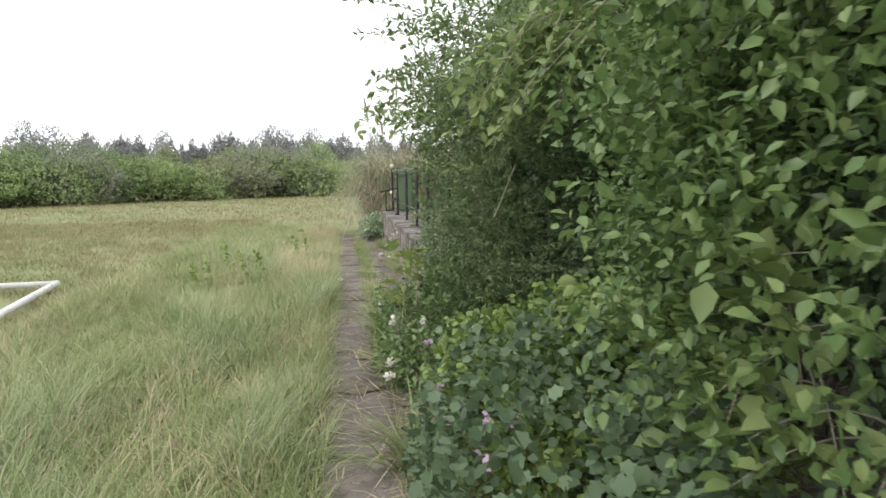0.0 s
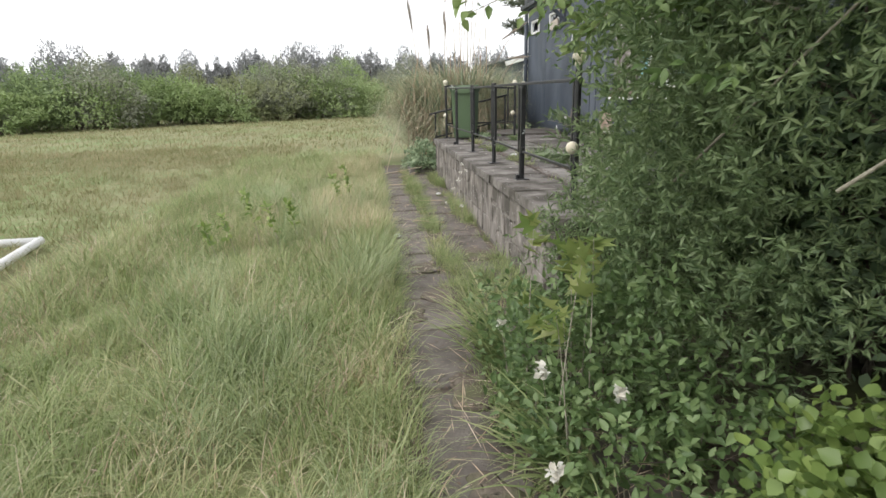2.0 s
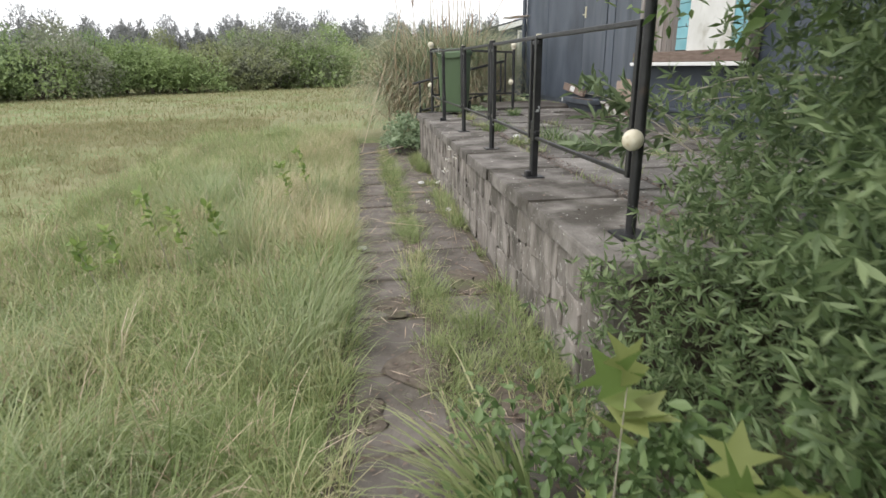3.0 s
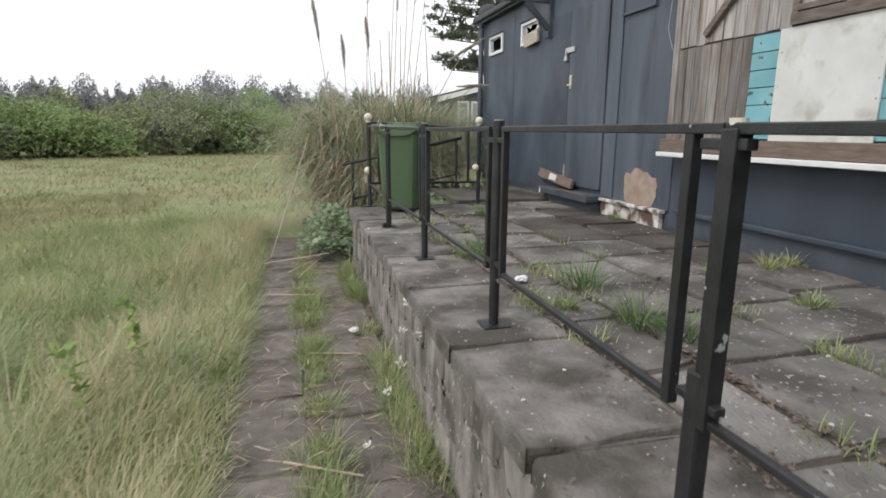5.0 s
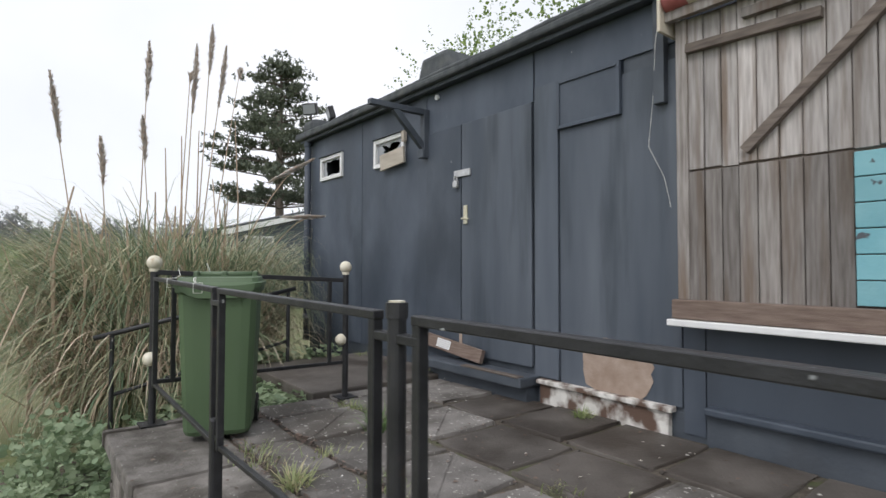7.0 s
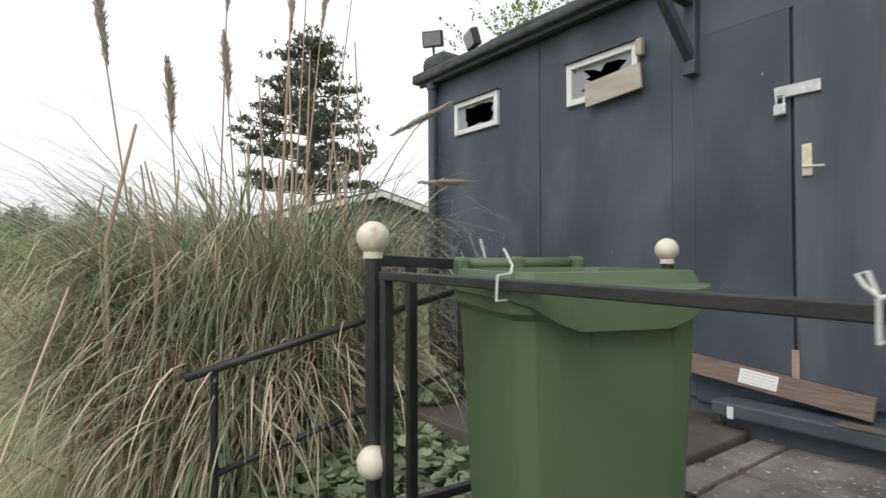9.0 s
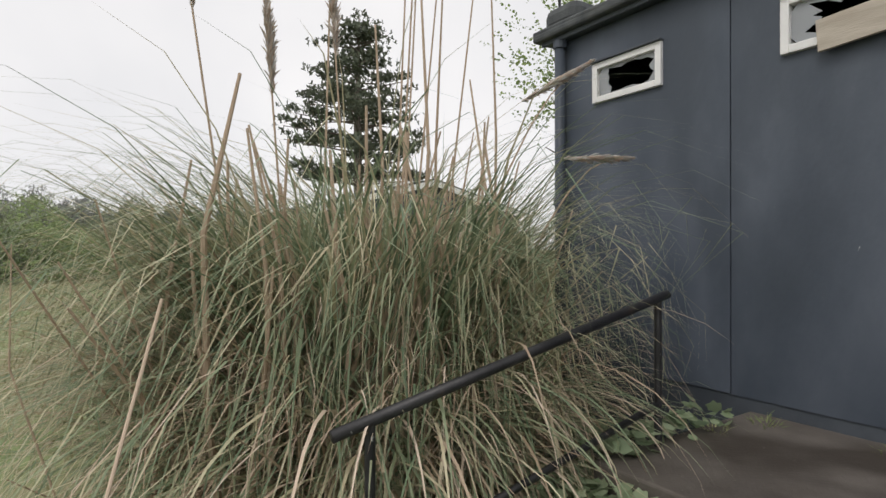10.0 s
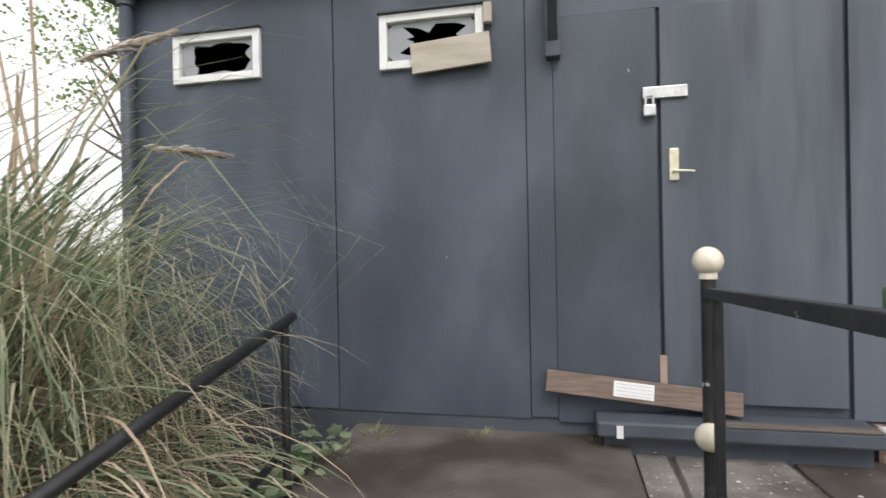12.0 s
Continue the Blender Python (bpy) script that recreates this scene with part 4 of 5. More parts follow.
# ---- neighbouring hut ----
hut = thing("far_hut", (11.5, 33, 0), "grey gabled hut with white bargeboards and white framed windows", "building")
EAVE, APEX, MID = 3.1, 4.15, 11.5


def gable(y0, y1, x0, x1, z0, eave, apex):
    bm = bmesh.new()
    ring = [(x0, z0), (x1, z0), (x1, eave), ((x0 + x1) / 2, apex), (x0, eave)]
    a, b = [bm.verts.new((x, y0, z)) for x, z in ring], [bm.verts.new((x, y1, z)) for x, z in ring]
    bm.faces.new(a)
    bm.faces.new(b[::-1])
    for i in range(5):
        bm.faces.new((a[i], b[i], b[(i + 1) % 5], a[(i + 1) % 5]))
    return bm


part("wall", gable(30, 37, 7.2, 15.8, 0, EAVE - 0.1, APEX - 0.12), M_PAINT, hut)
for s in (-1, 1):
    p, q = Vector((MID, 0, APEX)), Vector((MID + s * 4.7, 0, EAVE - 0.14))
    for y0, y1, w, m, name in ((29.7, 37.3, 0.1, M_FELT, "roof"), (29.66, 29.7, 0.2, M_WHITE, "bargeboard")):
        drop = Vector((0, 0, 0.12 if name == "bargeboard" else 0))
        bm = bar(bmesh.new(), p - drop + Vector((0, y0, 0)), q - drop + Vector((0, y0, 0)), 0.02, w, 0)
        for v in bm.verts:
            v.co.y = y0 if v.co.y < y0 else y1
        part(name, bm, m, hut)
for x in (7.75, 8.35):
    w = part("window", boxed(x + 0.06, x + 0.44, 29.985, 29.998, 1.38, 2.72), M_GLASS, hut)
    for a, b in (((x, x + 0.07), (1.3, 2.8)), ((x + 0.43, x + 0.5), (1.3, 2.8)), ((x + 0.07, x + 0.43), (1.3, 1.38)), ((x + 0.07, x + 0.43), (2.72, 2.8))):
        part("window_frame", boxed(*a, 29.95, 29.999, *b), M_WHITE, w)
# ---- grass ----
def tuft_field(n, x0, x1, y0, y1, keep=None, seed=1, per=14, spread=0.045):
    """Roots gathered in small tufts, with each tuft's own number to give it a habit of its own."""
    global rng
    rng = np.random.default_rng(seed)
    k = n // per
    c = np.stack([rng.uniform(x0, x1, k), rng.uniform(y0, y1, k), np.full(k, -0.035)], 1)
    own = np.repeat(np.arange(k), per)
    p = c[own] + np.concatenate([rng.normal(0, spread, (k * per, 2)), np.zeros((k * per, 1))], 1)
    ok = np.ones(len(p), bool) if keep is None else keep(p)
    return p[ok], own[ok], c


def grass(name, roots, l0, l1, w, material, label, bend=(0.5, 1.6), lean=0.35, segs=3, drift=0.0, pull=0.5):
    p, own, c = roots
    k = len(p)
    size = rng.uniform(0.55, 1.2, len(c)) * (0.85 + 0.25 * np.sin(c[:, 0] * 2.3 + 1.1 * np.sin(c[:, 1] * 0.9)) * np.sin(c[:, 1] * 1.7 + 0.6))
    lay = rng.normal(drift, 1.2, len(c)) + 0.8 * np.sin(c[:, 1] * 0.8 + c[:, 0])
    fan = np.arctan2(p[:, 1] - c[own, 1], p[:, 0] - c[own, 0])
    hx = pull * np.cos(lay[own]) + (1 - pull) * np.cos(fan)
    hy = pull * np.sin(lay[own]) + (1 - pull) * np.sin(fan)
    head = np.arctan2(hy, hx) + rng.normal(0, 0.35, k)
    length = rng.uniform(l0, l1, k) * size[own]
    v, t = blades(p, length, rng.uniform(0.6, 1.3, k) * w, head, np.abs(rng.normal(0, lean, k)), rng.uniform(*bend, k), segs)
    return linked(name, tri_mesh(v, t, material), None, label, "grass", kind="stuff")


def verge(p):
    return p[:, 0] < 0.38 + 0.07 * np.sin(p[:, 1] * 3)


grass("verge_grass", tuft_field(85000, -2.6, 0.42, -0.5, 17.0, verge, 11), 0.22, 0.55, 0.006, M_GRASS, "long pale green grass leaning along the path", lean=0.45, pull=0.35)
grass("dry_verge_grass", tuft_field(12000, -2.6, 0.44, -0.5, 17.0, verge, 19, 9), 0.2, 0.5, 0.005, M_STRAW, "dry straw coloured stems in the verge", bend=(0.3, 2.2))
grass("pale_edge_grass", tuft_field(8500, -0.5, 0.4, 8.4, 15.5, lambda p: p[:, 0] < 0.36 + 0.06 * np.sin(p[:, 1] * 3), 20, 14), 0.3, 0.6, 0.005, M_PALE, "pale straw green grass bordering the path", bend=(0.3, 1.5), lean=0.3)
grass("tuft_grass", tuft_field(26000, -1.3, 0.3, 1.0, 12.0, lambda p: (np.sin(p[:, 0] * 4.1 + 0.5) * np.sin(p[:, 1] * 1.9 + 0.4)) > 0.25, 12, 40, 0.07), 0.4, 0.65, 0.005, M_GRASS_BLUE, "blue green tussocks of fine long grass", drift=-0.4)
grass("path_edge_grass", tuft_field(9000, 0.3, 0.5, -0.5, 14.5, lambda p: p[:, 0] < 0.47, 18, 10), 0.15, 0.4, 0.006, M_GRASS, "grass spilling over the path edge", lean=0.5)
grass("meadow_grass", tuft_field(110000, -13, -1.9, 1.0, 22.0, None, 13, 9, 0.06), 0.12, 0.3, 0.008, M_MEADOW, "tired brownish green meadow grass", segs=2)
grass("far_meadow_grass", tuft_field(70000, -30, 3, 17, 60.0, lambda p: p[:, 0] < 0.9, 14, 6, 0.2), 0.15, 0.35, 0.022, M_MEADOW, "distant meadow grass", segs=2)
grass("joint_grass", tuft_field(14000, 0.84, 1.02, 4.5, 14.0, lambda p: np.sin(p[:, 1] * 5) + 0.6 * np.sin(p[:, 1] * 13) > -0.6, 15, 18, 0.04), 0.08, 0.26, 0.005, M_GRASS, "grass growing between the path slabs")
grass("wall_foot_grass", tuft_field(8000, 1.32, 1.46, 5.6, 13.3, lambda p: (p[:, 0] < 1.47) & (np.sin(p[:, 1] * 2.1) + 0.6 * np.sin(p[:, 1] * 7) > -0.4), 16, 18, 0.04), 0.1, 0.34, 0.005, M_GRASS, "grass along the foot of the wall")

grass("path_weed_grass", tuft_field(9000, 0.86, 1.3, 2.6, 7.6, lambda p: np.sin(p[:, 1] * 3.7 + 2) + 0.8 * np.sin(p[:, 1] * 9 + p[:, 0] * 6) > 0.2, 17, 24, 0.05), 0.12, 0.36, 0.005, M_GRASS, "soft grass tufts overgrowing the path slabs")


def weed_tuft(x, y, z, n, size, seed):
    global rng
    rng = np.random.default_rng(seed)
    p = np.stack([rng.normal(x, 0.05 * size, n), rng.normal(y, 0.05 * size, n), np.full(n, z)], 1)
    head = np.arctan2(p[:, 1] - y, p[:, 0] - x)
    v, t = blades(p, rng.uniform(0.12, 0.28, n) * size, np.full(n, 0.0075), head + rng.normal(0, 0.6, n), rng.uniform(0.1, 0.8, n), rng.uniform(0.4, 1.2, n), 3)
    linked("weed_tuft", tri_mesh(v, t, M_GREEN_E if size > 0.65 else M_GRASS), None, "green grass tuft growing from a paving joint", "weed", "weeds on the terrace")


for i, (x, y, s) in enumerate(((2.4, 9.52, 1.15), (2.33, 8.9, 1.0), (2.4, 8.7, 0.85), (2.15, 10.58, 0.7), (2.12, 9.2, 0.4), (3.96, 9.64, 0.6), (3.3, 9.55, 0.45), (2.75, 12.2, 0.8), (2.0, 11.7, 0.6), (3.3, 8.9, 0.5), (3.75, 9.6, 0.6), (2.05, 10.35, 0.7), (3.9, 11.6, 0.4), (2.9, 7.2, 0.9), (3.93, 13.3, 0.35), (3.95, 13.9, 0.4), (3.9, 14.45, 0.5), (3.6, 14.55, 0.45))):
    weed_tuft(x, y, TOP - 0.01, 95, s, 40 + i)

# ---- shrubs beside the path ----
def shrub(name, label, centre, radii, material, root, seed, limbs=14, **k):
    s = thing(name, root, label, "shrub")
    v, t = foliage(centre, radii, seed=seed, **k)
    linked("leaves", tri_mesh(v, t, material), s)
    g = random.Random(seed)
    c, r = Vector(centre), Vector(radii)
    ends = [(c.x + r.x * g.uniform(-0.75, 0.75), c.y + r.y * g.uniform(-0.75, 0.75), c.z + r.z * g.uniform(-0.2, 0.75)) for _ in range(limbs)]
    for e in ends:
        part("stem", stems(bmesh.new(), root, [(e[0], e[1], max(e[2], 0.12))], 0.012 if radii[2] > 0.9 else 0.004, g), M_BARK, s)
    return s


def off_path(p):
    return (p[:, 0] > 0.98 + 0.22 * np.clip(2.4 - p[:, 1], 0, 1) + 0.1 * np.sin(p[:, 1] * 5) - 0.3 * np.clip(p[:, 2] - 1.7, 0, 1)) & (p[:, 2] > 0.02)


def open_thicket(p):
    """Clear of the path and of the dark hollow under the elder."""
    hollow = ((p[:, 0] - 1.7) / 0.6) ** 2 + ((p[:, 1] - 3.55) / 0.62) ** 2 + ((p[:, 2] - 1.2) / 0.5) ** 2
    return off_path(p) & (hollow > 1)


shrub("elder_bush", "tall bush of broad fresh green leaves over the path", (2.5, 1.9, 1.7), (1.5, 1.7, 2.0), M_GREEN_A, (2.5, 2.0, 0), 21, twigs=12500, per=8, size=0.042, wide=0.58, keep=open_thicket, twig=0.18, gaps=-1.7)
shrub("privet_bush", "dense bush of dull narrow leaves at the terrace end", (2.85, 4.55, 1.35), (1.34, 1.68, 1.75), M_GREEN_B, (2.7, 4.6, 0), 22, twigs=18000, per=4, size=0.047, wide=1.0, keep=open_thicket, shell=0.5, amount=0.22, twig=0.16, shape=WHORL, shape_t=WHORL_T)
shrub("overhanging_bush", "light leafy branches hanging over the terrace end", (2.7, 5.3, 2.3), (1.3, 1.5, 1.15), M_GREEN_A, (2.8, 5.2, 0), 23, twigs=3600, per=7, size=0.055, wide=0.45, amount=0.45)
shrub("privet_skirt", "low narrow leaved growth against the terrace end", (2.15, 5.55, 0.5), (0.62, 0.62, 0.8), M_GREEN_B, (2.2, 5.5, 0), 29, limbs=8, twigs=2000, per=4, size=0.05, wide=1.0, shape=WHORL, shape_t=WHORL_T, keep=lambda p: (p[:, 1] < 6.12) | (p[:, 2] > 0.74), twig=0.15)
shrub("bramble", "mound of bright bramble leaves at the path edge", (1.68, 3.2, 0.28), (0.68, 1.05, 0.5), M_GREEN_C, (1.6, 3.3, 0), 24, limbs=8, twigs=3600, per=5, size=0.044, wide=0.85, keep=off_path, twig=0.14)
shrub("mallow", "low grey green mallow and shade-dark inner leaves with mauve flowers", (1.3, 2.2, 0.15), (0.52, 1.2, 0.5), M_GREEN_D, (1.4, 2.3, 0), 25, limbs=4, twigs=2300, per=5, size=0.042, wide=0.95, twig=0.12, shape=LOBED, shape_t=LOBED_T, keep=lambda p: p[:, 0] > 0.78)
shrub("hedge_herbs", "low herbs with cream flower heads by the path", (1.2, 4.8, 0.12), (0.42, 0.95, 0.55), M_GREEN_E, (1.25, 4.9, 0), 26, limbs=6, twigs=1500, per=6, size=0.05, wide=0.5, twig=0.16, keep=lambda p: p[:, 0] > 0.78, up=0.9)
# inner fill in the darker mallow greens, which deepen the thicket's shade by colour
shrub("dark_undergrowth", "inner twigs and leaves of the thicket, coloured dark for shade", (3.0, 3.3, 1.2), (1.5, 2.9, 1.6), M_GREEN_D, (3.0, 3.3, 0), 27, limbs=20, twigs=17000, per=6, size=0.06, wide=0.6, shell=0.3, keep=lambda p: (p[:, 0] > 1.95) & (p[:, 2] > 0.02))


def spray(name, label, root, tip, n, size, wide, material, seed, shape=LEAF, shape_t=LEAF_T, category="branch", stem=0.006, start=0.3):
    """One bent stem with leaves along its outer part."""
    global rng
    rng = np.random.default_rng(seed)
    s = thing(name, root, label, category)
    a, b = np.array(root, float), np.array(tip, float)
    sag = np.array((0, 0, 0.18 * np.linalg.norm(b - a)))
    at = lambda f: a + (b - a) * f + sag * 4 * f * (1 - f) * 0.6
    part("stem", tube(bmesh.new(), [at(i / 6) for i in range(7)], [stem * (1 - i / 8) for i in range(7)]), M_STEM, s)
    f = np.linspace(start, 1, n)
    pos = np.array([at(x) for x in f]) + rng.normal(0, 0.01, (n, 3))
    way = unit((b - a)[None] / np.linalg.norm(b - a) * 0.7 + unit(rng.normal(0, 1, (n, 3))) * 0.9)
    v, t = strewn(pos, way, rng.uniform(0.7, 1.2, n) * size, wide, shape, shape_t)
    linked("leaves", tri_mesh(v, t, material), s)
    return s


g = random.Random(33)
for i in range(9):
    r = (1.7 + g.uniform(-0.2, 0.3), 5.0 + g.uniform(-0.4, 0.6), 1.9 + g.uniform(0, 0.5))
    spray("overhanging_twig", "leafy twig reaching out over the path", r, (0.62 + g.uniform(0, 0.6), 5.5 + g.uniform(-0.5, 0.7), 2.05 + g.uniform(-0.1, 0.7)), 34, 0.065, 0.45, M_GREEN_A, 700 + i)
for i in range(16):
    r = (1.75 + g.uniform(-0.1, 0.3), 5.2 + g.uniform(-0.3, 0.4), 1.75 + g.uniform(0, 0.4))
    spray("overhanging_twig", "leafy elder twig reaching out over the path", r, (0.7 + g.uniform(0, 0.7), 5.3 + g.uniform(-0.2, 0.5), 1.62 + g.uniform(0, 0.5)), 30, 0.075, 0.5, M_ELDER, 860 + i)
for i in range(14):
    r = (2.2 + g.uniform(-0.1, 0.3), 5.3 + g.uniform(-0.2, 0.2), 1.8 + g.uniform(0, 0.4))
    spray("overhanging_twig", "leafy elder twig reaching out over the terrace end", r, (1.5 + g.uniform(0, 0.5), 5.5 + g.uniform(-0.1, 0.5), 1.4 + g.uniform(0, 0.5)), 30, 0.065, 0.5, M_GREEN_A, 880 + i)
for i in range(10):
    x, y = 0.98 + g.uniform(-0.08, 0.14), 4.7 + g.uniform(-0.3, 0.5)
    spray("sycamore_seedling", "young sycamore seedling with yellow green lobed leaves", (x, y, 0), (x + g.uniform(-0.1, 0.1), y + g.uniform(-0.12, 0.12), g.uniform(0.5, 0.98)), 6, 0.095, 1.0, M_MAPLE, 720 + i, MAPLE, LOBED_T, "seedling", 0.004, 0.8)
for i, (x, y, z) in enumerate(((0.86, 4.35, 0.22), (0.92, 4.7, 0.42), (1.0, 4.95, 0.5), (0.86, 5.15, 0.42), (1.1, 4.4, 0.48), (0.82, 3.9, 0.3))):
    spray("cream_flower_stalk", "herb stalk topped by a cream flower head", (x + 0.05, y, 0), (x, y, z), 26, 0.032, 0.8, M_PETAL, 740 + i, category="flower", stem=0.003, start=0.9)
for i, (x, y, z) in enumerate(((1.22, 9.1, 0.42), (1.3, 9.2, 0.5), (1.36, 9.5, 0.55), (1.4, 9.3, 0.6), (1.42, 9.7, 0.62), (1.2, 8.4, 0.35), (1.1, 8.9, 0.3))):
    spray("daisy", "white daisy on a thin stalk by the wall", (x + 0.03, y, 0), (x, y, z), 14, 0.022, 0.5, M_PETAL, 770 + i, category="flower", stem=0.002, start=0.97)
for i in range(8):
    x, y = 1.05 + g.uniform(0, 0.3), 2.2 + g.uniform(0, 1.6)
    spray("mauve_flower", "mauve mallow flower among the leaves", (x + 0.1, y, 0.1), (x - 0.08, y, 0.42 + g.uniform(0, 0.15)), 6, 0.03, 1.0, M_PINK, 750 + i, category="flower", stem=0.003, start=0.96)
for p, q in (((1.55, 4.95, 1.1), (1.55, 4.15, 1.68)), ((1.52, 4.1, 1.2), (1.52, 3.7, 1.5))):
    tagged(part("bare_branch", rod(bmesh.new(), p, q, 0.006, 0.004, 8), M_STEM), "pale bare branch leaning through the bush", "branch")
for i in range(40):
    r = (1.9 + g.uniform(-0.1, 0.4), 2.4 + g.uniform(-0.6, 1.8), 2.1 + g.uniform(0, 0.5))
    spray("hanging_twig", "drooping twig with light green leaves", r, (r[0] - 0.35 - g.uniform(0, 0.35), r[1] + g.uniform(-0.4, 0.4), 1.62 + g.uniform(0, 0.5)), 30, 0.058, 0.6, M_ELDER, 780 + i)
for i in range(14):
    r = (1.85 + g.uniform(-0.1, 0.2), 1.9 + g.uniform(-0.2, 0.3), 0.9 + g.uniform(-0.2, 0.3))
    spray("broad_leaf_shoot", "shoot with broad light green leaves", r, (1.3 + g.uniform(0, 0.25), 1.55 + g.uniform(0, 0.5), 0.6 + g.uniform(0, 0.75)), 9, 0.085, 0.6, M_ELDER, 930 + i, stem=0.004, start=0.55)
for i in range(22):
    r = (1.85 + g.uniform(-0.1, 0.3), 3.2 + g.uniform(-0.4, 0.7), 2.15 + g.uniform(0, 0.3))
    spray("hanging_twig", "drooping twig with light green leaves", r, (1.15 + g.uniform(0, 0.4), 3.0 + g.uniform(0, 0.9), 1.6 + g.uniform(0, 0.4)), 30, 0.062, 0.62, M_ELDER, 900 + i, stem=0.004)
for i in range(12):
    r = (2.3 + g.uniform(-0.2, 0.3), 6.1 + g.uniform(-0.2, 0.2), 0.75 + g.uniform(0, 0.6))
    spray("terrace_shoot", "leafy shoot growing out over the terrace", r, (1.95 + g.uniform(0, 0.7), 6.95 + g.uniform(-0.2, 0.5), 0.85 + g.uniform(0, 0.5)), 22, 0.085, 0.3, M_GREEN_B, 800 + i)


for i, (x, y, z) in enumerate(((1.76, 7.34, 1.25), (1.84, 7.38, 1.3), (1.92, 7.32, 1.22), (1.84, 7.3, 1.1), (1.93, 7.36, 1.14), (1.76, 7.32, 0.96), (1.88, 7.28, 0.95), (1.98, 7.22, 1.04))):
    spray("buddleia_shoot", "arching shoot with long pointed grey green leaves", (x + 0.55, y - 0.75, 0.74), (x, y, z), 22, 0.125, 0.26, M_SHOOT, 830 + i, start=0.62, stem=0.004)


def strap_leaves(x, y, n, seed, drift, label):
    global rng
    rng = np.random.default_rng(seed)
    p = np.stack([rng.normal(x, 0.06, n), rng.normal(y, 0.08, n), np.full(n, 0.0)], 1)
    v, t = blades(p, rng.uniform(0.35, 0.7, n), np.full(n, 0.014), rng.normal(drift, 0.7, n), rng.uniform(0.3, 0.9, n), rng.uniform(0.4, 1.2, n), 5)
    linked("strap_leaf_clump", tri_mesh(v, t, M_GRASS), None, label, "plant")


strap_leaves(1.05, 4.55, 60, 90, 3.14, "clump of strap leaves flopping over the path")
strap_leaves(0.98, 5.6, 90, 91, 2.6, "tall grass clump at the path edge")
strap_leaves(0.9, 3.4, 40, 92, 3.4, "clump of strap leaves flopping over the path")
# weedy saplings in the verge
for i, (x, y, z) in enumerate(((-0.95, 8.3, 0.62), (-0.75, 8.2, 0.5), (-1.15, 8.1, 0.42), (-0.6, 8.5, 0.45), (-1.3, 8.0, 0.36), (-0.2, 9.6, 0.55), (-0.1, 10.2, 0.6))):
    spray("weed_sapling", "light green leafy sapling among the long grass", (x + 0.1, y, 0), (x, y, z), 26, 0.075, 0.5, M_SAPLING, 760 + i, category="weed", stem=0.004, start=0.35)

# ---- pampas grass ----
PC = np.array((2.3, 16.15, 0.0))
pampas = thing("pampas_grass", tuple(PC), "large clump of pampas grass with straw stalks and plumes", "pampas grass")


def pampas_blades(n, seed, l0, l1, material, name, bend, spread, w=0.012, lean=0.5, power=2.4):
    global rng
    rng = np.random.default_rng(seed)
    a = rng.uniform(0, 6.283, n)
    r = spread * np.sqrt(rng.random(n))
    p = np.stack([PC[0] + r * np.cos(a) * 1.1, PC[1] + r * np.sin(a), np.full(n, 0.05)], 1)
    v, t = blades(p, rng.uniform(l0, l1, n), rng.uniform(0.6, 1.2, n) * w, a + rng.normal(0, 0.8, n), 0.05 + lean * r / spread * rng.uniform(0.3, 1, n), rng.uniform(*bend, n), 8, power)
    # most of the blades that would touch the wall have bent back or broken off
    k = len(v) // n
    touch = ((v[:, 0] > 3.88 - 0.3 * (v[:, 2] > 1.5)) & (v[:, 1] < 16.14)).reshape(n, k).any(1) & (rng.random(n) < 0.97)
    front = ((v[:, 1] < 15.3) & (v[:, 2] > 0.9)).reshape(n, k).any(1) & (rng.random(n) < 0.4)
    t = t[~(touch | front)[t[:, 0] // k]]
    x = v[:, 0]
    v[:, 0] = np.where((v[:, 1] < 16.14) & (x > 3.88), 3.88 - (x - 3.88) * 0.25, x)
    y = v[:, 1]
    v[:, 1] = np.where((y < 14.8) & (v[:, 2] < 1.6), 14.8 - (14.8 - y) * 0.3, y)
    v[:, 2] = np.maximum(v[:, 2], 0.03)
    linked(name, tri_mesh(v, t, material), pampas)


PC = np.array((2.4, 16.15, 0.0))
pampas_blades(2600, 31, 1.5, 2.5, M_PAMPAS, "green_blades", (0.8, 2.6), 0.62, w=0.022, lean=0.85, power=2.6)
pampas_blades(2300, 38, 2.4, 3.15, M_PAMPAS, "upright_blades", (1.3, 2.9), 0.75, w=0.019, lean=0.22, power=3.0)
pampas_blades(1200, 34, 2.5, 3.3, M_PAMPAS, "arching_blades", (2.2, 3.7), 0.45, w=0.015, lean=0.22, power=2.3)
pampas_blades(1700, 35, 1.0, 1.9, M_PAMPAS, "short_blades", (1.2, 3.2), 0.75, w=0.017, lean=0.6, power=1.5)
pampas_blades(4600, 32, 1.1, 2.5, M_STRAW, "dry_blades", (0.4, 2.8), 0.72, w=0.014, lean=0.7)
PC = np.array((3.1, 16.45, 0.0))
pampas_blades(2000, 36, 2.3, 3.1, M_PAMPAS, "side_blades", (1.4, 3.0), 0.45, w=0.016, lean=0.25, power=2.6)
PC = np.array((1.8, 16.2, 0.0))
pampas_blades(800, 37, 1.8, 2.6, M_PAMPAS, "outer_blades", (1.6, 3.2), 0.35, w=0.016, lean=0.3, power=2.0)
